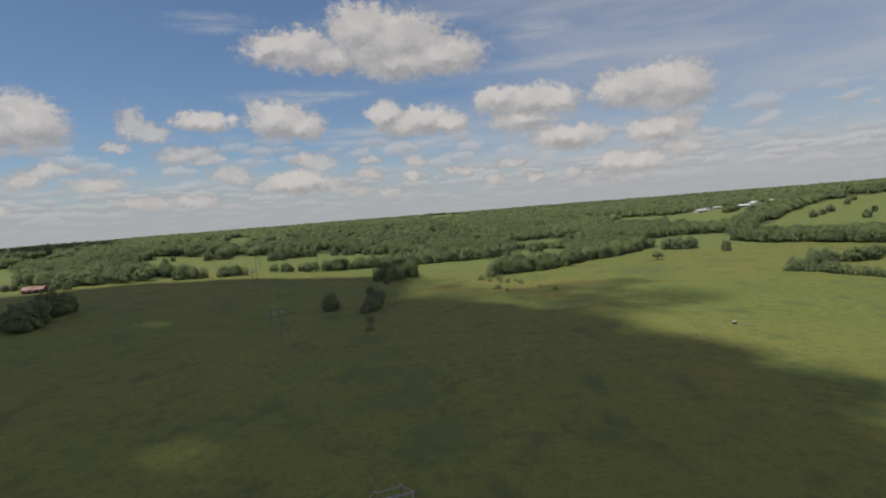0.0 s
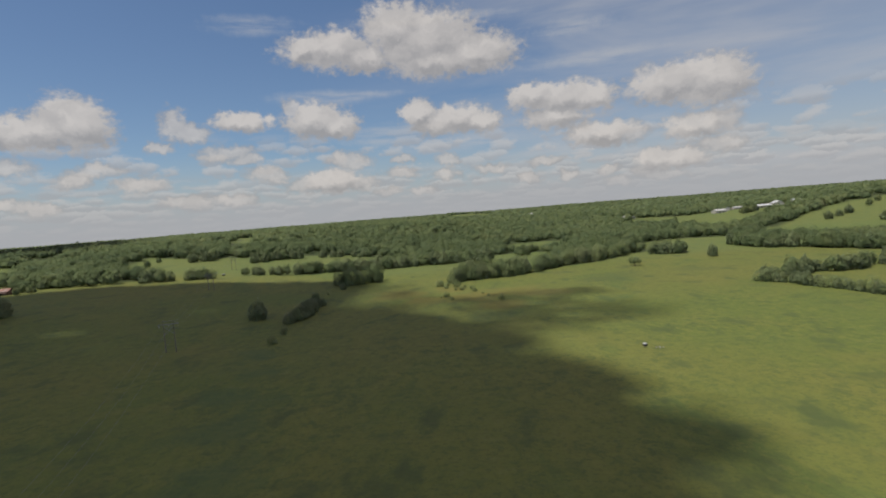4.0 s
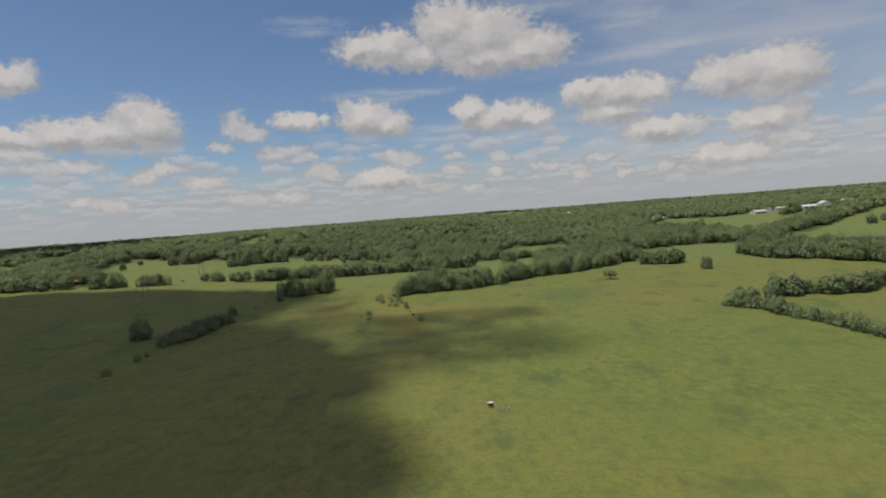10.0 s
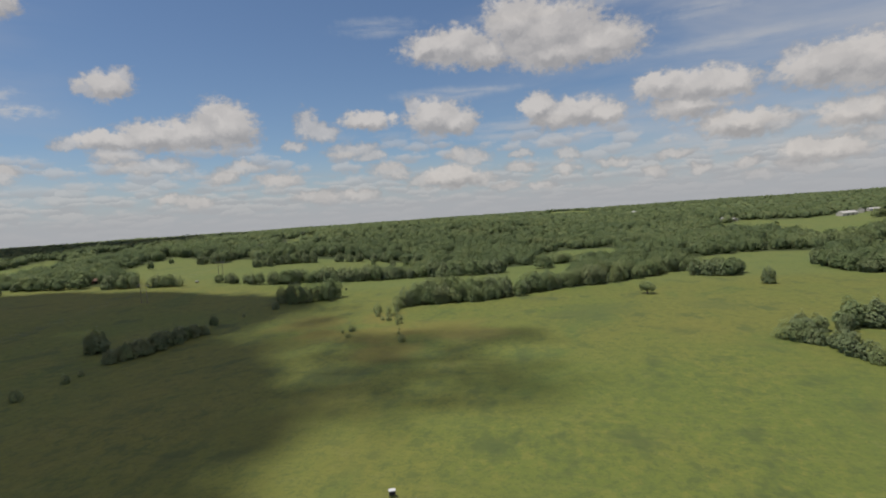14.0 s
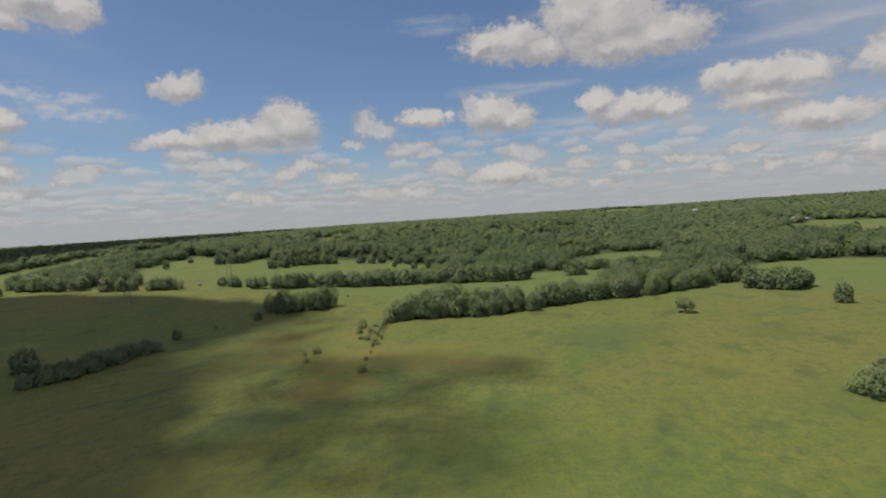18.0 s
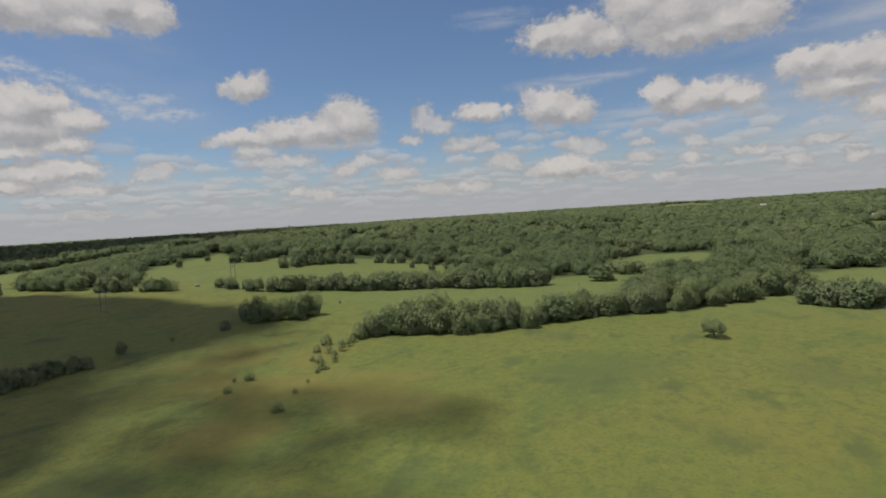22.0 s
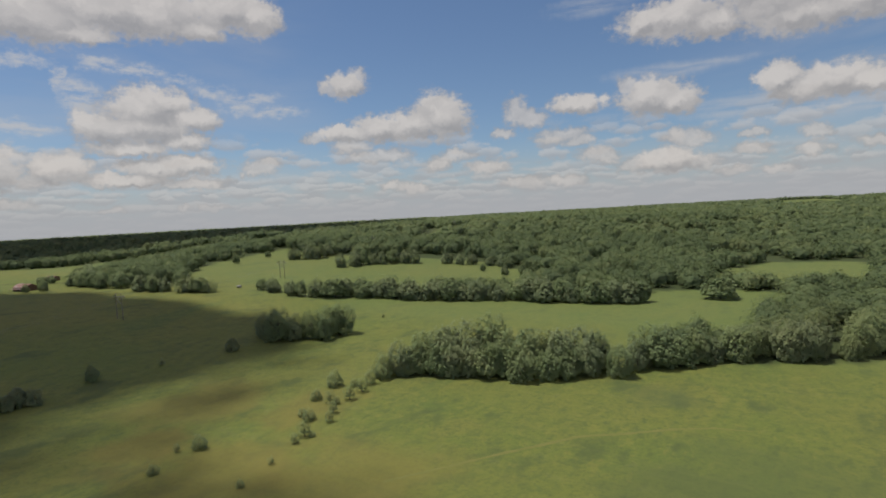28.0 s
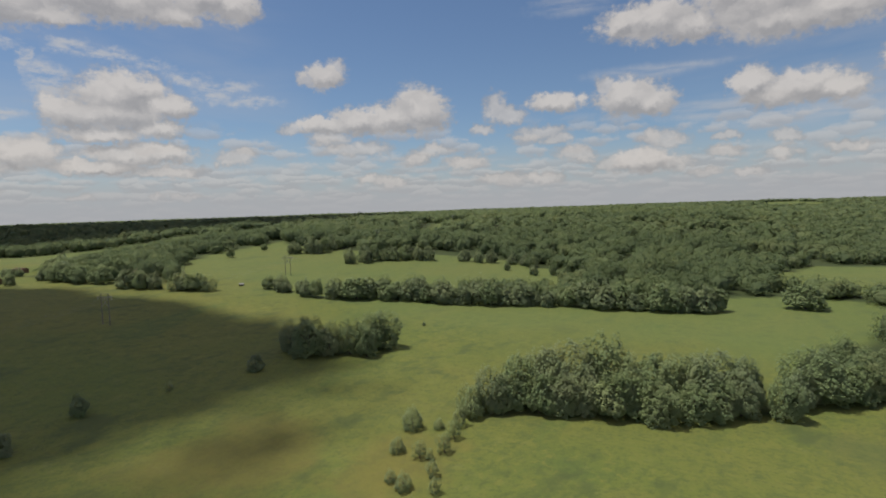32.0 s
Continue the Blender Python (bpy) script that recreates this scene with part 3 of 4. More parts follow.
TREES = [
    make_tree("oak_tree", 11, "broad green oak tree standing in the grass", "tree", LEAF, leaves=1600, size=0.48),
    make_tree("hickory_tree", 13, "tall green hickory tree with an uneven crown", "tree", LEAF, clumps=38, leaves=1500, size=0.48, width=3.9, low=-0.6, lean=0.4),
    make_tree("oak_tree", 12, "broad green oak tree standing in the grass", "tree", LEAF, clumps=50, leaves=1650, size=0.48, width=5.2, low=-0.4),
    make_tree("elm_tree", 14, "dull green elm tree with a loose crown", "tree", LEAF_DULL, clumps=40, leaves=1500, size=0.48, width=4.5, low=-1.0, lean=-0.4),
    make_tree("ash_tree", 15, "dull green ash tree with a full crown", "tree", LEAF_DULL, clumps=48, leaves=1650, size=0.48, width=4.9, low=-1.2),
]
# fuller crowns for the grove and the belt, which are passed closest
FINE_TREES = [
    make_tree("oak_tree", 61, "broad leafy green oak tree with foliage down to the grass", "tree", LEAF, clumps=90, leaves=5200, size=0.215, width=4.6, low=-0.8),
    make_tree("ash_tree", 62, "dull green leafy ash tree with a full crown", "tree", LEAF_DULL, clumps=80, leaves=5000, size=0.215, width=4.3, low=-1.2, lean=0.3),
    make_tree("hickory_tree", 63, "tall leafy green hickory tree with an uneven crown", "tree", LEAF, clumps=70, leaves=4700, size=0.215, width=3.8, low=-0.6, lean=-0.4),
    make_tree("elm_tree", 64, "light green leafy elm tree with a loose crown", "tree", LEAF_YOUNG, clumps=76, leaves=4700, size=0.215, width=4.4, low=-1.2),
]
PASTURE_OAK = make_tree("pasture_oak", 17, "lone umbrella-shaped oak tree with a short bare trunk", "tree", LEAF, clumps=40, leaves=5200, size=0.22, width=5.6, low=1.2, limbs=8, thick=0.4, open_below=True)
LOW_TREES = [
    make_tree("shrub", 21, "low rounded green shrub growing in the pasture", "shrub", LEAF_YOUNG, clumps=30, leaves=2400, size=0.28, width=5.6, low=-2.0, limbs=5, depth=0.35, gaps=0.9),
    make_tree("sapling", 22, "young thin green tree along an old fence line", "tree", LEAF_YOUNG, clumps=17, leaves=1100, size=0.27, width=4.2, low=-0.4, limbs=6, open_below=True, depth=0.5, gaps=0.95),
    make_tree("cedar_tree", 23, "dense dark cedar tree with foliage down to the grass", "tree", LEAF_DULL, clumps=34, leaves=1500, size=0.42, width=4.6, low=-2.0, limbs=4),
]
FIRST_USE = {}
plant_rng = np.random.default_rng(5)


def plant(kind, x, y, height, spread=1.0, group="", label=""):
    """A tree of that kind and height at a place on the ground."""
    z = float(ground_height(x, y)) - 0.05
    s = height / 10.0
    m = Matrix.LocRotScale((x, y, z), Euler((0, 0, plant_rng.uniform(0, 6.28))), (s * spread, s * spread, s))
    if kind.name not in FIRST_USE:
        FIRST_USE[kind.name] = kind
        kind.matrix_basis = m
        ob = kind
    else:
        ob = copy_thing(kind, Matrix.Identity(4))
        ob.matrix_basis = m
    if group:
        tagged(ob, group=group)
    if label:
        tagged(ob, label)
    return ob


def tree_row(line, spacing, heights, kinds, group, depth=0.0, spread=(0.85, 1.15)):
    """Trees along a line in plan, unevenly spaced, some metres deep."""
    for (ax, ay), (bx, by) in zip(line, line[1:]):
        length = math.hypot(bx - ax, by - ay)
        count = max(1, round(length / spacing))
        for i in range(count):
            u = (i + plant_rng.uniform(0.2, 0.8)) / count
            off = plant_rng.uniform(-0.5, 0.5) * depth
            x = ax + u * (bx - ax) - off * (by - ay) / length
            y = ay + u * (by - ay) + off * (bx - ax) / length
            plant(kinds[plant_rng.integers(len(kinds))], x, y, plant_rng.uniform(*heights), plant_rng.uniform(*spread), group)


OAK, HICKORY, OAK2, ELM, ASH = TREES
SHRUB, SAPLING, CEDAR = LOW_TREES
plant(PASTURE_OAK, 177, 451, 7.6, 1.1, "", "lone rounded oak tree in the open pasture")
plant(ASH, 247, 476, 10.5, 0.72, "", "lone upright ash tree in the open pasture")
plant(ASH, -65, 304, 10.0, 0.95, "", "lone dark ash tree beside the hedge")
plant(OAK, -51, 364, 5.5, 1.0, "", "small spreading oak tree near the end of the hedge")
plant(CEDAR, -45, 414, 5.5, 1.1, "", "round dark tree beside the copse")
plant(OAK2, 104, 613, 12.0, 1.3, "", "wide oak tree alone in the narrow meadow")
plant(OAK, -294, 578, 9.5, 0.75, "", "lone oak tree on the hillside clearing")
plant(OAK, -307, 622, 6.5, 0.95, "", "small round oak tree high on the hillside clearing")
tree_row([(-42, 290), (-42, 310), (-43, 345)], 3.2, (5.0, 8.0), [ASH, ELM, CEDAR, OAK], "trees of the dark hedge", 4)
tree_row([(-55, 436), (-40, 438), (-29, 446), (-26, 462)], 5.5, (10, 14.5), FINE_TREES[:3], "trees of the copse", 8)
tree_row([(40, 424), (57, 434), (79, 444), (98, 452)], 6.0, (8, 13.5), FINE_TREES, "trees of the grove", 9, (0.9, 1.3))
tree_row([(44, 438), (62, 444), (97, 462)], 7.0, (11.5, 16.5), FINE_TREES, "trees of the grove", 9, (0.9, 1.25))
plant(FINE_TREES[2], 61, 447, 17.5, 1.0, "trees of the grove")
tree_row([(106, 472), (127, 488), (164, 508), (182, 530), (201, 557), (218, 556)], 7.0, (7.5, 14), FINE_TREES, "trees along the belt", 9, (0.95, 1.35))
tree_row([(216, 528), (234, 520), (243, 536), (225, 545)], 7.0, (9, 12), [OAK, ASH, OAK2], "trees of the outlying clump", 6)
tree_row([(-161, 510), (-116, 511)], 8.0, (7, 10), [OAK, ASH, ELM], "trees of the middle row", 4)
tree_row([(-114, 512), (-98, 528), (-75, 540), (-51, 548), (-24, 560), (3, 571), (29, 578), (54, 583), (73, 590)], 7.0, (8, 14.5), [OAK, ASH, OAK2, ELM], "trees of the middle row", 7, (0.9, 1.25))
tree_row([(218, 340), (251, 360), (270, 357), (300, 371), (345, 380)], 5.2, (5.5, 11), [OAK, ASH, ELM], "trees of the paddock hedge", 7, (0.75, 1.2))
tree_row([(214, 338), (224, 327), (229, 308), (236, 285), (243, 262), (252, 230)], 4.2, (5, 8), [SHRUB, ELM, CEDAR], "bushes of the paddock hedge", 3)
tree_row([(-318, 464), (-300, 452), (-284, 446), (-266, 452), (-250, 464)], 6, (8, 12), [OAK, ASH, OAK2], "trees along the far pasture edge", 8)
tree_row([(-226, 458), (-204, 467)], 5, (9, 13), [OAK, ASH, CEDAR], "trees along the far pasture edge", 6)
tree_row([(-195, 470), (-178, 484)], 4.4, (7, 11), [OAK2, ASH, SHRUB], "trees along the far pasture edge", 5)
tree_row([(-380, 488), (-350, 474), (-318, 464)], 7, (8, 12), [OAK, ASH, OAK2], "trees along the far pasture edge", 8)
tree_row([(-196, 256), (-214, 262)], 6.0, (9, 12), [ASH, OAK2], "trees of the thicket by the barn", 8)
tree_row([(-205, 262), (-222, 312)], 6.0, (11, 14), [ASH, OAK2], "trees of the thicket by the barn", 8)
tree_row([(-271, 625), (-250, 642), (-262, 672)], 10, (11, 14), [OAK, ASH], "trees on the hillside clearing", 8)
tree_row([(-188, 610), (-189, 640), (-161, 680)], 8, (10, 14), [ASH, CEDAR, OAK], "trees of the dark hillside clump", 14)
tree_row([(-140, 691), (-121, 700), (-95, 714), (-72, 697)], 12, (8, 11), [OAK, ASH], "trees behind the hillside clearing", 4)
for x, y, h, kind in [(27, 405, 5.5, SHRUB), (32, 393, 3.5, SHRUB), (38, 393, 4.0, SAPLING), (41, 398, 4.5, SAPLING), (45, 388, 3.6, SAPLING),
                      (51, 373, 4.2, SAPLING), (49, 383, 3.2, SAPLING), (43, 381, 3.4, SHRUB), (52, 369, 2.6, SAPLING), (39, 382, 2.4, SHRUB),
                      (36, 412, 5.0, SAPLING), (39, 405, 4.5, SAPLING), (34, 355, 3.6, SHRUB), (31, 351, 2.2, SAPLING), (38, 342, 2.4, SHRUB),
                      (67, 334, 3.4, SHRUB), (60, 349, 1.8, SHRUB), (-49, 387, 3.0, SAPLING), (-38, 266, 3.5, SHRUB), (-36, 247, 4.0, SHRUB), (-40, 274, 2.5, SHRUB)]:
    plant(kind, x, y, h, 1.0, "saplings and shrubs of the old fence line")
for x, y, h in [(541, 927, 9), (579, 876, 10), (498, 731, 11), (519, 744, 9), (539, 756, 11), (548, 768, 8), (590, 793, 9), (518, 664, 11), (556, 700, 9), (620, 820, 9)]:
    plant(TREES[int(x) % 5], x, y, h, 1.0, "trees dotted over the far hill field")
plant(ASH, 313, 512, 9.5, 1.2, "", "round ash tree just off the edge of the wood")
plant(CEDAR, -36, 496, 2.2, 0.8, "", "single small dark bush in the meadow")
tree_row([(307, 572), (307, 524), (331, 504), (354, 458), (380, 412)], 7.5, (10, 14), [OAK, ASH, OAK2, HICKORY], "trees along the eastern wood", 6)
for x, y, h in [(-359, 445, 6), (-347, 449, 5), (-304, 447, 7), (-296, 452, 8), (-303, 460, 12), (-287, 473, 12), (-270, 476, 13), (-262, 470, 9)]:
    plant(TREES[int(-x) % 5], x, y, h, 1.0, "trees round the old barns")
tree_row([(535, 1035), (575, 1050)], 8, (11, 14), [ASH, OAK, OAK2], "trees in front of the farm buildings", 14)
tree_row([(384, 720), (470, 790), (520, 860)], 11, (9, 13), [ASH, OAK, OAK2], "hedge trees between the far fields", 5)
for x, y, h in [(35, 419, 8.0), (38, 425, 11.5), (42, 432, 13.5), (46, 437, 14.5), (102, 456, 10), (105, 465, 10), (107, 473, 11), (113, 477, 10), (119, 482, 12), (110, 481, 12), (57, 437, 12), (52, 430, 10), (70, 440, 12), (76, 447, 13), (86, 450, 12), (93, 457, 13)]:
    plant(FINE_TREES[int(y) % 4], x, y, h, 1.0, "trees of the grove")
for i in range(4):
    u = i / 3
    plant([SHRUB, SAPLING][i % 2], 34 + 20 * u + plant_rng.normal(0, 2.5), 410 - 46 * u + plant_rng.normal(0, 3), plant_rng.uniform(1.4, 3.0), 1.1, "saplings and shrubs of the old fence line")
for x, y, h in [(-301, 418, 6), (-296, 427, 7), (-306, 430, 8), (-358, 452, 6), (-352, 446, 6)]:
    plant(TREES[int(-x) % 5], x, y, h, 1.1, "trees round the old barns")
for x, y, h in [(-62, 668, 8), (-50, 676, 9), (-34, 655, 9), (-28, 640, 8), (-44, 690, 10), (-88, 676, 7)]:
    plant(TREES[int(y) % 5], x, y, h, 1.0, "trees behind the hillside clearing")


# ---- woodland over the hills ----
ICO_V = np.array([(0, 0, 1), (0.894, 0, 0.447), (0.276, 0.851, 0.447), (-0.724, 0.526, 0.447), (-0.724, -0.526, 0.447), (0.276, -0.851, 0.447),
                  (0.724, 0.526, -0.447), (-0.276, 0.851, -0.447), (-0.894, 0, -0.447), (-0.276, -0.851, -0.447), (0.724, -0.526, -0.447), (0, 0, -1)])
ICO_F = np.array([(0, 1, 2), (0, 2, 3), (0, 3, 4), (0, 4, 5), (0, 5, 1), (1, 6, 2), (2, 7, 3), (3, 8, 4), (4, 9, 5), (5, 10, 1),
                  (6, 7, 2), (7, 8, 3), (8, 9, 4), (9, 10, 5), (10, 6, 1), (11, 7, 6), (11, 8, 7), (11, 9, 8), (11, 10, 9), (11, 6, 10)])


def woodland(name, seed, near, far, spacing, lumps, blades, blade, label):
    """Crowns of a wood between two distances: a few leafy lumps on each, round a rough core."""
    rng = np.random.default_rng(seed)
    area = math.pi * (far ** 2 - near ** 2) * 138 / 360
    count = int(area / spacing ** 2)
    r = np.sqrt(rng.uniform(near ** 2, far ** 2, count))
    a = np.radians(rng.uniform(-86, 52, count))
    x, y = 20 + r * np.sin(a), 120 + r * np.cos(a)
    keep = ~is_open(x, y)
    if spacing < 14:
        keep &= ~is_open(x + 3, y - 3)
    if 600 <= near < 1500:
        thin = np.sin(x * 0.017 + 2.0 * np.sin(y * 0.006 + 1.0)) + np.sin(y * 0.031 + 1.6 * np.sin(x * 0.009)) + 0.5 * np.sin(x * 0.05 - y * 0.04)
        keep &= thin < 1.42
    x, y = x[keep], y[keep]
    count = len(x)
    stand = 0.5 + 0.5 * np.sin(x * 0.021 + 1.7 * np.sin(y * 0.013)) * np.cos(y * 0.018 + x * 0.006)
    tall = rng.uniform(8.5, 12.0, count) + 3.5 * stand ** 1.5 + rng.exponential(0.6, count)
    tall = tall * (0.86 if near < 600 else 1.0)
    wide = np.minimum(spacing * rng.uniform(0.50, 0.80, count), 28)
    base = np.stack([x, y, ground_height(x, y)], -1)
    size = np.stack([wide * 0.94, wide * 0.94, tall * 0.58], -1)
    middle = base + np.stack([0 * x, 0 * x, tall * 0.42], -1)
    core = ICO_V[None] * size[:, None] * 0.76 * rng.uniform(0.9, 1.06, (count, 12, 1)) + middle[:, None]
    faces = ICO_F[None] + 12 * np.arange(count)[:, None, None]
    whole = tagged(new(name), label, "woodland", kind="stuff")
    shade = rng.beta(0.8, 1.0, count)
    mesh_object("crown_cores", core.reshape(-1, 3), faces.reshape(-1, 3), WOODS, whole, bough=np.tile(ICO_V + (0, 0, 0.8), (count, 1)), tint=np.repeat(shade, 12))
    shapes = [billows(rng, lumps, blades, 0.24, -0.55, 0.3) for _ in range(9)]
    which = rng.integers(9, size=count)
    a = rng.uniform(0, 6.283, count)
    ca, sa = np.cos(a)[:, None], np.sin(a)[:, None]
    spots, ways, tones = (np.stack([shape[k] for shape in shapes])[which] for k in range(3))
    spun = [np.stack([v[..., 0] * ca - v[..., 1] * sa, v[..., 0] * sa + v[..., 1] * ca, v[..., 2]], -1) for v in (spots, ways)]
    p = middle[:, None] + spun[0] * size[:, None]
    v, f, out = sprays(rng, p.reshape(-1, 3), spun[1].reshape(-1, 3), blade, 0.35)
    tone = np.clip(0.75 * shade[:, None] + 0.35 * tones, 0, 1)
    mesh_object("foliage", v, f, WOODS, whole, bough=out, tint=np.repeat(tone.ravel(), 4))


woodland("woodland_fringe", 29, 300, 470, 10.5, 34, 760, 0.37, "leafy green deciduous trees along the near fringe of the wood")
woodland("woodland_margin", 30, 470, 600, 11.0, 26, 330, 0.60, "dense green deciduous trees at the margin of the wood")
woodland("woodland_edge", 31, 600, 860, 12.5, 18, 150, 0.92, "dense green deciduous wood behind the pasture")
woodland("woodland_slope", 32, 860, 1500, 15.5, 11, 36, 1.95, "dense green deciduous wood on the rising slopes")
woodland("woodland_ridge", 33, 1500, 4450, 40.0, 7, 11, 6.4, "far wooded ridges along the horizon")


# ---- the cloud overhead, whose shade lies on the pasture ----
def rim_distance(outline, x, y):
    """How far points lie from an outline."""
    best = np.full(np.shape(x), 1e9)
    for (ax, ay), (bx, by) in zip(outline, outline[1:] + outline[:1]):
        u = np.clip(((x - ax) * (bx - ax) + (y - ay) * (by - ay)) / ((bx - ax) ** 2 + (by - ay) ** 2), 0, 1)
        best = np.minimum(best, np.hypot(x - ax - u * (bx - ax), y - ay - u * (by - ay)))
    return best


def make_cloud(name, heart, tongues, height, seed, label, coarse=15.0, fringe=0.0):
    """A cloud over the place that it shades: a dense heart, thinner tongues and a fraying rim of shreds."""
    rng = np.random.default_rng(seed)
    lift = SUN_TO * (height / SUN_TO.z)
    pieces = []

    def scatter(outline, spacing, grow, chance, margin=0.0):
        pts = np.array(outline, float)
        (x0, y0), (x1, y1) = pts.min(0) - margin, pts.max(0) + margin
        gx, gy = np.meshgrid(np.arange(x0, x1, spacing), np.arange(y0, y1, spacing))
        gx = gx + rng.uniform(-0.5, 0.5, gx.shape) * spacing
        gy = gy + rng.uniform(-0.5, 0.5, gx.shape) * spacing
        keep = rng.uniform(0, 1, gx.shape) < chance(gx, gy)
        for x, y in zip(gx[keep], gy[keep]):
            r = spacing * grow * rng.uniform(0.75, 1.15)
            v = ICO_V * (r, r, r * 0.7) * rng.uniform(0.85, 1.15, (12, 1)) + (x + lift.x, y + lift.y, height + rng.uniform(-0.3, 0.8) * spacing)
            pieces.append((v, ICO_F))

    def fray(outline, thick):
        def chance(x, y):
            torn = 0.5 + 0.5 * np.sin(y * 0.11 + x * 0.05 + 1.8 * np.sin(x * 0.06)) * np.cos(x * 0.09 - y * 0.05)
            away = np.where(inside(outline, x, y), 0, rim_distance(outline, x, y))
            return thick * np.clip(1 - away / (fringe * (0.5 + torn)), 0, 1) ** 1.2 * ~inside(heart, x, y)
        return chance

    scatter(heart, coarse, 1.2, lambda x, y: inside(heart, x, y) * 1.0)
    if fringe:
        scatter(heart, 5.0, 0.66, fray(heart, 0.7), fringe * 1.6)
        for outline, thick in tongues:
            scatter(outline, 5.0, 0.66, fray(outline, thick), fringe)
    v, f = joined(pieces)
    return tagged(mesh_object(name, v, f, CLOUD_WHITE, smooth=True), label, "cloud")


make_cloud("cloud",
           [(-600, 338), (-300, 408), (-220, 432), (-160, 448), (-110, 459), (-66, 456), (-44, 438), (-30, 410), (-30, 380), (-34, 352), (-26, 330), (-6, 312),
            (18, 296), (40, 276), (54, 258), (68, 236), (72, 212), (78, 190), (90, 165), (96, 130), (88, 95), (72, 40), (60, -80), (-600, -80)],
           [([(-44, 438), (-26, 436), (-8, 420), (4, 398), (16, 370), (34, 348), (56, 320), (62, 290), (56, 262), (40, 276), (18, 296), (-6, 312), (-26, 330), (-34, 352), (-30, 380)], 0.55),
            ([(44, 340), (66, 348), (88, 360), (108, 352), (126, 336), (104, 326), (84, 316), (62, 308)], 0.70),
            ([(62, 300), (84, 306), (100, 304), (122, 296), (138, 280), (122, 266), (96, 254), (64, 246), (58, 262)], 0.82)],
           1400, 41, "thick white cumulus cloud high over the pasture", fringe=16.0)
make_cloud("far_cloud", [(-700, 500), (-770, 760), (-640, 1040), (-1100, 1900), (-2300, 1700), (-2900, 600), (-1800, 250)], [], 1800, 43,
           "thick white cumulus cloud over the far western ridge", 50.0)


# ---- built things ----
STEEL = plain_material("galvanised_steel", (0.30, 0.30, 0.28), (0.40, 0.39, 0.37), 2.0, 0.55, 0.3)
POLE_WOOD = plain_material("weathered_pole_wood", (0.17, 0.15, 0.12), (0.27, 0.245, 0.20), 1.2)
WIRE = plain_material("aluminium_wire", (0.22, 0.22, 0.21), (0.28, 0.28, 0.27), 2.0, 0.5, 0.5)
PORCELAIN = plain_material("insulator_glaze", (0.45, 0.43, 0.40), (0.55, 0.53, 0.50), 3.0, 0.35)
RUST_ROOF = plain_material("rusted_sheet_roof", (0.24, 0.085, 0.05), (0.46, 0.38, 0.34), 0.35, 0.6, 0.2)
OLD_BOARD = plain_material("weathered_barn_boards", (0.16, 0.09, 0.065), (0.25, 0.16, 0.12), 0.8)
WHITE_ROOF = plain_material("white_metal_roof", (0.72, 0.72, 0.70), (0.82, 0.82, 0.80), 0.15, 0.5)
PALE_WALL = plain_material("pale_siding", (0.50, 0.47, 0.42), (0.62, 0.59, 0.54), 0.3)
RED_WALL = plain_material("red_barn_paint", (0.26, 0.08, 0.05), (0.34, 0.13, 0.09), 0.3)
DARK_OPENING = plain_material("shadowed_opening", (0.03, 0.03, 0.03), (0.05, 0.045, 0.04), 0.5)
PALE_BOARD = plain_material("bleached_boards", (0.5, 0.5, 0.46), (0.65, 0.64, 0.6), 1.5)
GREY_BOARD = plain_material("grey_boards", (0.24, 0.25, 0.21), (0.34, 0.34, 0.30), 1.5)
TRACK_GRASS = plain_material("worn_dry_grass", (0.172, 0.188, 0.05), (0.208, 0.206, 0.06), 0.2, 0.95)


def bar(a, b, w, d=None):
    """A straight beam with a rectangular section between two points."""
    a, b, d = Vector(a), Vector(b), d or w
    along = (b - a).normalized()
    side = along.cross(Vector((0, 0, 1)) if abs(along.z) < 0.9 else Vector((0, 1, 0))).normalized()
    up = side.cross(along)
    v = [p + side * sx * w / 2 + up * sy * d / 2 for p in (a, b) for sx, sy in ((-1, -1), (1, -1), (1, 1), (-1, 1))]
    f = [(0, 3, 2, 1), (4, 5, 6, 7), (0, 1, 5, 4), (1, 2, 6, 5), (2, 3, 7, 6), (3, 0, 4, 7)]
    return np.array([tuple(p) for p in v]), np.array(f)


def box(x0, x1, y0, y1, z0, z1):
    return bar(((x0 + x1) / 2, y0, (z0 + z1) / 2), ((x0 + x1) / 2, y1, (z0 + z1) / 2), x1 - x0, z1 - z0)


def part(name, pieces, mat, parent, label=""):
    v, f = joined(pieces if isinstance(pieces, list) else [pieces])
    return mesh_object(name, v, f, mat, parent, label)


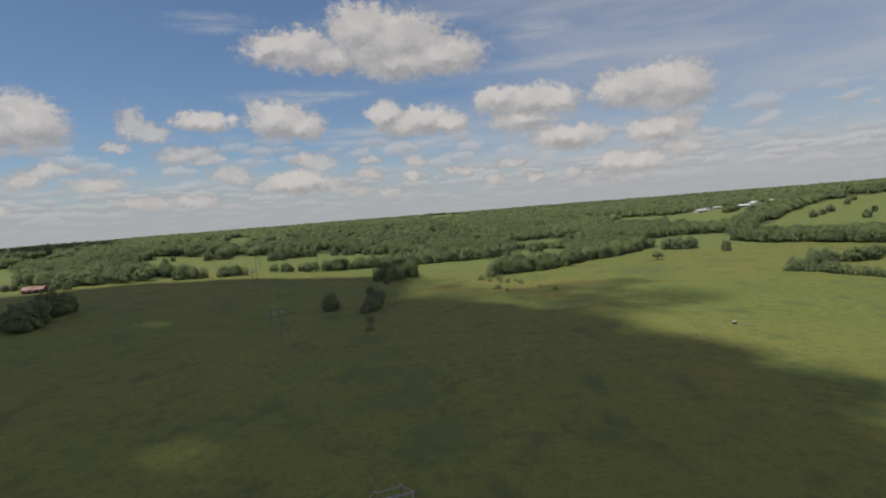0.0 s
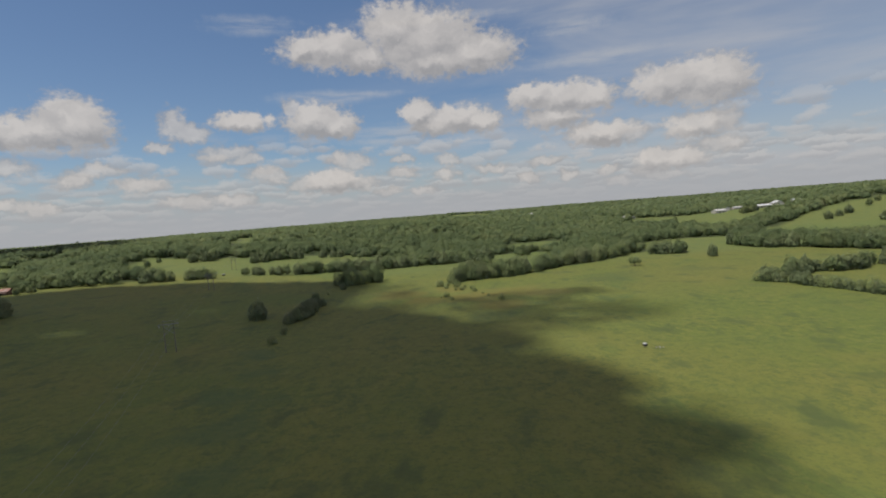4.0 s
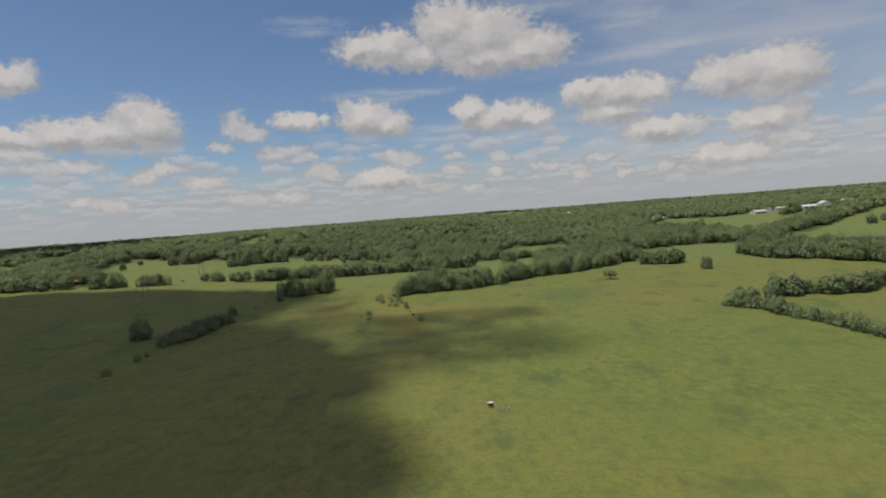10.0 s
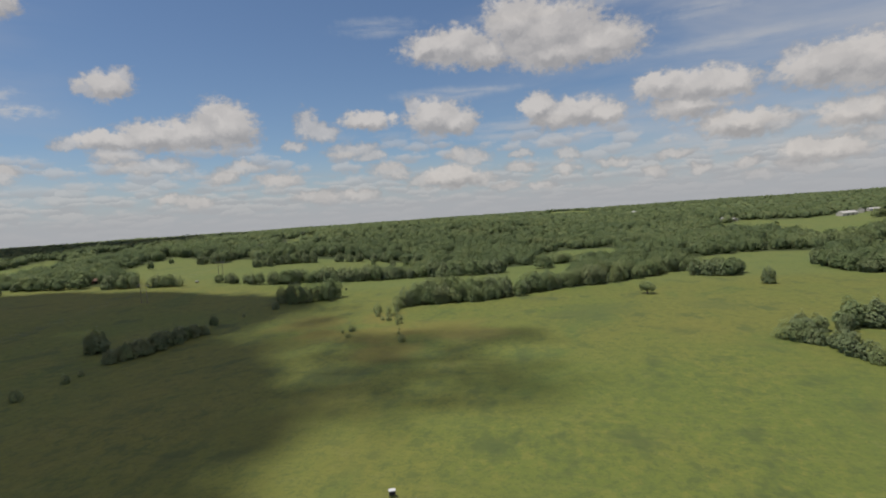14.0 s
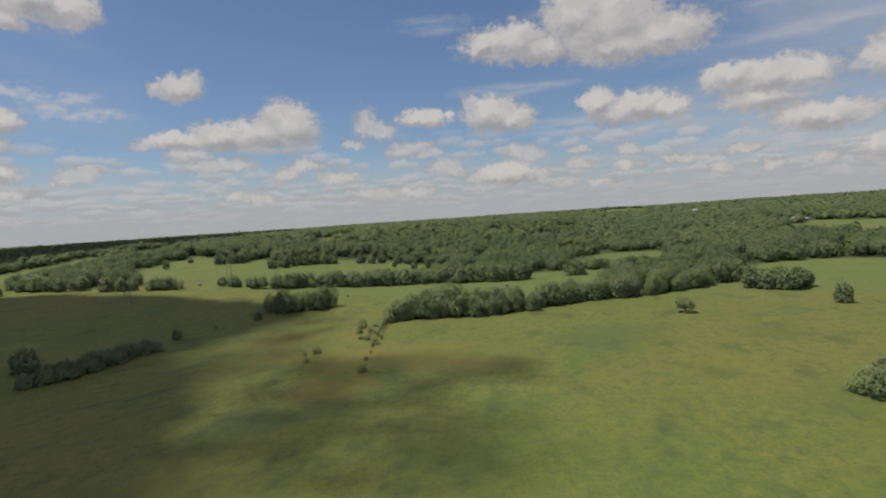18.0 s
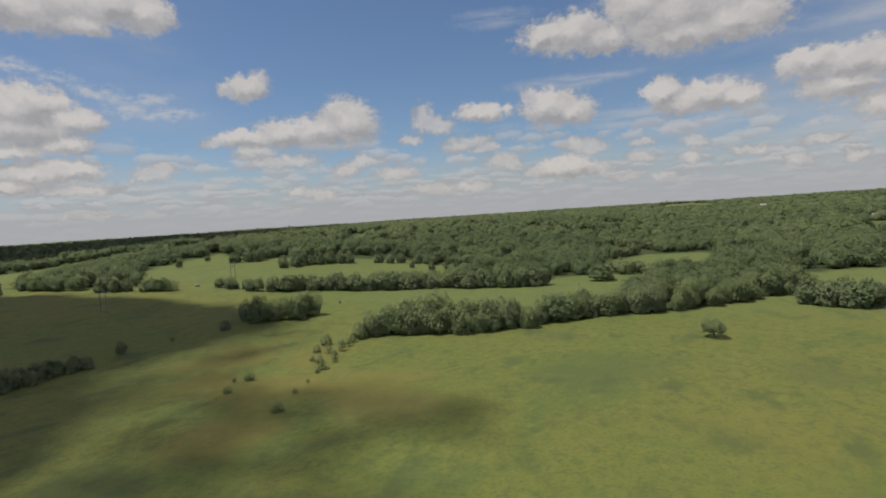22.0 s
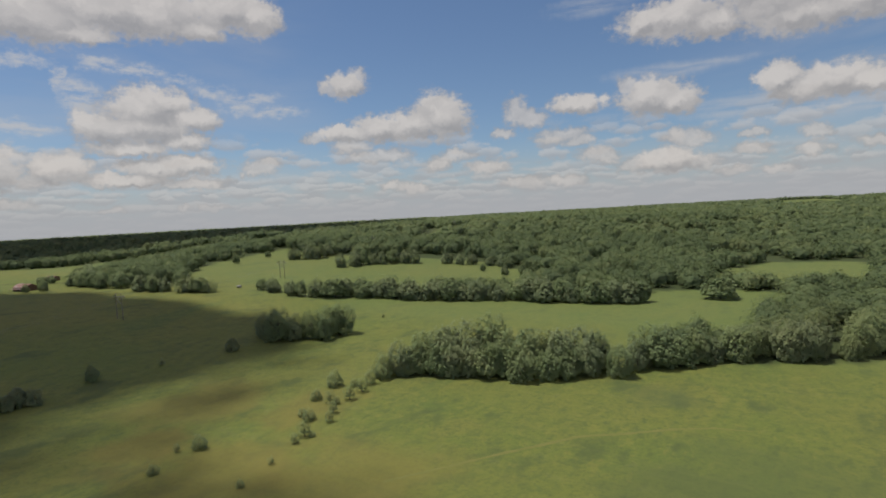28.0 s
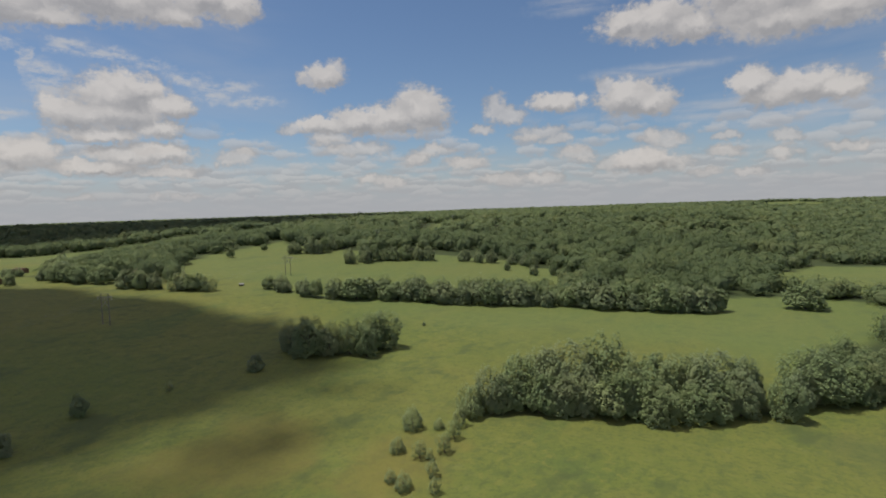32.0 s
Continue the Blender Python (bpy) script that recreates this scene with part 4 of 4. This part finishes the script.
def make_pylon():
    """A two-pole line support: poles, crossarms, cross brace and three strings of insulators."""
    pylon = tagged(new("power_pylon"), "H-frame power pylon with two tall poles and a pale crossarm", "power pylon", "pylons of the power line")
    for x in (-1.9, 1.9):
        v, f = tube([(x, 0, -0.5), (x, 0, 4), (x, 0, 9), (x, 0, 13.4)], [0.24, 0.2, 0.16, 0.13], 9)
        mesh_object("pole", v, f, POLE_WOOD, pylon, smooth=True)
        part("pole_cap", box(x - 0.17, x + 0.17, -0.17, 0.17, 13.38, 13.5), STEEL, pylon)
    for y in (-0.2, 0.2):
        part("crossarm", bar((-3.9, y, 11.9), (3.9, y, 11.9), 0.13, 0.22), STEEL, pylon, "pale galvanised crossarm")
    part("top_tie", bar((-1.9, 0, 13.2), (1.9, 0, 13.2), 0.1, 0.14), STEEL, pylon)
    for s in (-1, 1):
        part("brace", bar((-1.9 * s, 0.2 * s, 11.2), (1.9 * s, 0.2 * s, 7.4), 0.1, 0.14), STEEL, pylon)
        part("arm_brace", bar((1.9 * s, 0.25, 13.1), (3.8 * s, 0.25, 12.0), 0.08), STEEL, pylon)
    for x in (-3.6, 0, 3.6):
        v, f = tube([(x, 0, 11.8), (x, 0, 11.65), (x, 0, 11.6), (x, 0, 11.35), (x, 0, 11.3), (x, 0, 11.0), (x, 0, 10.95), (x, 0, 10.7)],
                    [0.03, 0.04, 0.12, 0.05, 0.12, 0.05, 0.12, 0.03], 8)
        mesh_object("insulator", v, f, PORCELAIN, pylon, smooth=True)
    return pylon


LINE = [(-10.5, 75.3), (-75, 236), (-144, 413), (-186, 547), (-268, 735), (-338, 910), (-405, 1085)]
pylon = make_pylon()
heads = []
for i, (x, y) in enumerate(LINE):
    ax, ay = LINE[max(i - 1, 0)]
    bx, by = LINE[min(i + 1, len(LINE) - 1)]
    turn = math.degrees(math.atan2(by - ay, bx - ax)) - 90
    m = pose(x, y, float(ground_height(x, y)), 0, 0, turn)
    if i == 0:
        pylon.matrix_basis = m
    else:
        copy_thing(pylon, m)
    heads.append(m)
for a, b in zip(heads, heads[1:]):
    for x in (-3.6, 0, 3.6):
        p, q = a @ Vector((x, 0, 10.65)), b @ Vector((x, 0, 10.65))
        path = [p.lerp(q, u) - Vector((0, 0, 4 * 3.0 * u * (1 - u))) for u in np.linspace(0, 1, 15)]
        v, f = joined([bar(c, d, 0.022) for c, d in zip(path, path[1:])])
        tagged(mesh_object("power_cable", v, f, WIRE), "thin sagging power cable between two pylons", "power cable", "cables of the power line")


def make_barn(name, x, y, turn, length, width, eave, ridge, wall, roof, label, doors=1, z_add=0.0, lean_to=False):
    """A gabled farm building with walls, two roof slopes, doorways painted as shade and a lean-to where it has one."""
    barn = tagged(new(name), label, "farm building")
    barn.matrix_basis = pose(x, y, float(ground_height(x, y)) + z_add, 0, 0, turn)
    l, w, t = length / 2, width / 2, 0.2
    for s in (-1, 1):
        part("side_wall", box(-l, l, s * w - t / 2, s * w + t / 2, -0.4, eave), wall, barn)
        g = np.array([(s * l, -w, -0.4), (s * l, w, -0.4), (s * l, w, eave), (s * l, 0, ridge), (s * l, -w, eave)])
        g = np.concatenate([g - (t / 2, 0, 0), g + (t / 2, 0, 0)])
        gf = [(4, 3, 2, 1, 0), (5, 6, 7, 8, 9)]
        mesh = bpy.data.meshes.new("gable_wall")
        mesh.from_pydata([tuple(p) for p in g], [], gf + [(i, (i + 1) % 5, (i + 1) % 5 + 5, i + 5) for i in range(5)])
        mesh.materials.append(wall)
        new("gable_wall", mesh).parent = barn
        over = 0.5
        drop = (ridge - eave) / w * over
        rv = np.array([(-l - over, 0, ridge + 0.06), (l + over, 0, ridge + 0.06), (l + over, s * (w + over), eave - drop + 0.06), (-l - over, s * (w + over), eave - drop + 0.06)])
        rv = np.concatenate([rv, rv + (0, 0, 0.12)])
        rf = np.array([(0, 1, 2, 3), (7, 6, 5, 4), (0, 4, 5, 1), (1, 5, 6, 2), (2, 6, 7, 3), (3, 7, 4, 0)])
        roof_side = mesh_object("roof", rv, rf, roof, barn)
        for i in range(int(length / 1.5)):
            sx = -l + 0.75 + i * 1.5
            part("roof_seam", bar((sx, s * 0.1, ridge + 0.2), (sx, s * (w + over), eave - drop + 0.2), 0.08), roof, roof_side)
    for i in range(doors):
        dx = -l + length * (i + 1) / (doors + 1)
        for s in (-1, 1):
            # near-black slab on the closed wall, its colour standing for the doorway's inner shade
            part("door_shade", box(dx - 1.3, dx + 1.3, s * (w + 0.11) - 0.02, s * (w + 0.11) + 0.02, 0, min(eave - 0.4, 2.8)), DARK_OPENING, barn)
    if lean_to:
        part("lean_to_roof", box(-l, l, -w - 3.2, -w - 0.12, eave - 1.1, eave - 0.95), roof, barn)
        for i in range(4):
            px = -l + 0.3 + i * (length - 0.6) / 3
            part("lean_to_post", box(px - 0.09, px + 0.09, -w - 3.1, -w - 2.92, -0.4, eave - 1.1), POLE_WOOD, barn)
    return barn


make_barn("barn", -318, 423, 12, 15, 8, 2.8, 4.8, OLD_BOARD, RUST_ROOF, "low old barn with a red rusted and whitish streaked metal roof", 2, lean_to=True)
make_barn("shed", -374, 458, 20, 9, 6, 2.6, 4.0, OLD_BOARD, OLD_BOARD, "small brown shed with a rusted roof by the trees", 1)
make_barn("pole_barn", -264, 492, 25, 14, 7, 2.6, 4.2, OLD_BOARD, OLD_BOARD, "long brown open barn under the trees", 3)
make_barn("small_shed", -177, 504, 40, 1.8, 1.4, 1.1, 1.5, PALE_WALL, GREY_BOARD, "little weathered grey-roofed shed at the end of the thicket", 1)
FARM = [("machine_shed", 546, 1148, 20, 26, 14, 4.5, 7.5, 2), ("farmhouse", 580, 1185, 65, 16, 10, 4.0, 7.5, 2), ("garage_shed", 604, 1196, 10, 20, 10, 3.5, 5.5, 2),
        ("cattle_barn", 612, 1108, 20, 32, 12, 4.0, 6.5, 4), ("hay_barn", 640, 1112, 80, 26, 16, 5.0, 8.5, 2), ("farm_workshop", 664, 1092, 20, 22, 12, 4.0, 6.5, 2)]
for name, x, y, turn, length, width, eave, ridge, doors in FARM:
    make_barn(name, x, y, turn, length, width, eave, ridge, PALE_WALL, WHITE_ROOF if x > 605 else PALE_BOARD, ("white" if x > 605 else "pale") + "-roofed farm building among fields below the far ridge", doors)
make_barn("farmhouse", 380, 1215, 30, 18, 11, 4.5, 8.0, PALE_WALL, PALE_BOARD, "pale farmhouse among trees at the foot of the ridge", 2)
make_barn("outbuilding", 398, 1228, 100, 12, 8, 3.0, 5.0, PALE_WALL, PALE_BOARD, "small pale-roofed outbuilding beside the farmhouse", 1)
make_barn("far_house", 300, 2400, 40, 24, 14, 6.0, 10.0, PALE_WALL, WHITE_ROOF, "far white house in a clearing", 2)
make_barn("far_house", 520, 1820, 20, 22, 12, 5.0, 9.0, PALE_WALL, PALE_BOARD, "far pale house among trees on the slope", 2)


def make_feeder():
    feeder = tagged(new("cattle_feeder"), "white lidded mineral feeder on a dark frame in the grass", "cattle feeder")
    feeder.matrix_basis = pose(110, 208, float(ground_height(110, 208)), 0, 0, 25)
    part("lid", [box(-0.65, 0.65, -0.55, 0.55, 1.2, 1.3), box(-0.55, 0.55, -0.45, 0.45, 1.3, 1.38)], WHITE_ROOF, feeder, "white lid")
    part("tub", box(-0.6, 0.6, -0.5, 0.5, 0.5, 1.1), DARK_OPENING, feeder, "dark tub under the lid")
    for x in (-0.6, 0.6):
        for y in (-0.5, 0.5):
            part("leg", bar((x, y, -0.1), (x * 0.9, y * 0.9, 1.2), 0.1), POLE_WOOD, feeder)


make_feeder()
for i, (dx, dy, turn, length) in enumerate([(3.6, -1.2, 30, 1.3), (4.8, -0.6, 100, 1.1), (4.4, -2.0, 65, 0.9), (5.6, -1.6, 10, 0.7)]):
    v, f = joined([box(-length / 2, length / 2, -0.14, 0.14, 0.02, 0.1), box(-length / 3, length / 3, 0.02, 0.22, 0.1, 0.15)])
    ob = tagged(mesh_object("loose_board", v, f, GREY_BOARD), "grey weathered loose board lying in the grass", "board", "boards by the feeder")
    ob.matrix_basis = pose(110 + dx, 208 + dy, float(ground_height(110 + dx, 208 + dy)), 0, 0, turn)


def make_track(name, line, width, label):
    """A faint worn track lying on the pasture."""
    rng = np.random.default_rng(len(name) + 3)
    pts = []
    for (ax, ay), (bx, by) in zip(line, line[1:]):
        for u in np.linspace(0, 1, 14, endpoint=False):
            pts.append((ax + u * (bx - ax), ay + u * (by - ay)))
    pts = np.array(pts)
    d = np.gradient(pts, axis=0)
    d /= np.linalg.norm(d, axis=1, keepdims=True)
    side = np.stack([-d[:, 1], d[:, 0]], -1)
    half = width / 2 * (0.55 + 0.45 * np.sin(np.linspace(0, math.pi, len(pts)))) * rng.uniform(0.7, 1.2, len(pts))
    rows = [pts + side * half[:, None] * u + rng.normal(0, 0.08, pts.shape) for u in (-1, -0.3, 0.3, 1)]
    rise = (0.01, 0.06, 0.06, 0.01)
    v = np.concatenate([np.stack([r[:, 0], r[:, 1], ground_height(r[:, 0], r[:, 1]) + h], -1) for r, h in zip(rows, rise)])
    n = len(pts)
    f = [(k * n + i, k * n + i + 1, (k + 1) * n + i + 1, (k + 1) * n + i) for k in range(3) for i in range(n - 1)]
    tagged(mesh_object(name, v, np.array(f)[:, ::-1], TRACK_GRASS, smooth=True), label, "track", kind="structure")


make_track("track", [(84, 366), (92, 379), (98, 389), (104, 398), (109, 406), (118, 413), (127, 421), (135, 426), (143, 428)], 1.3, "pale worn track curving through the pasture grass")
make_track("lane", [(-640, 470), (-560, 500), (-520, 530), (-540, 575), (-600, 640), (-650, 710)], 4.0, "pale gravel lane beyond the far paddock")
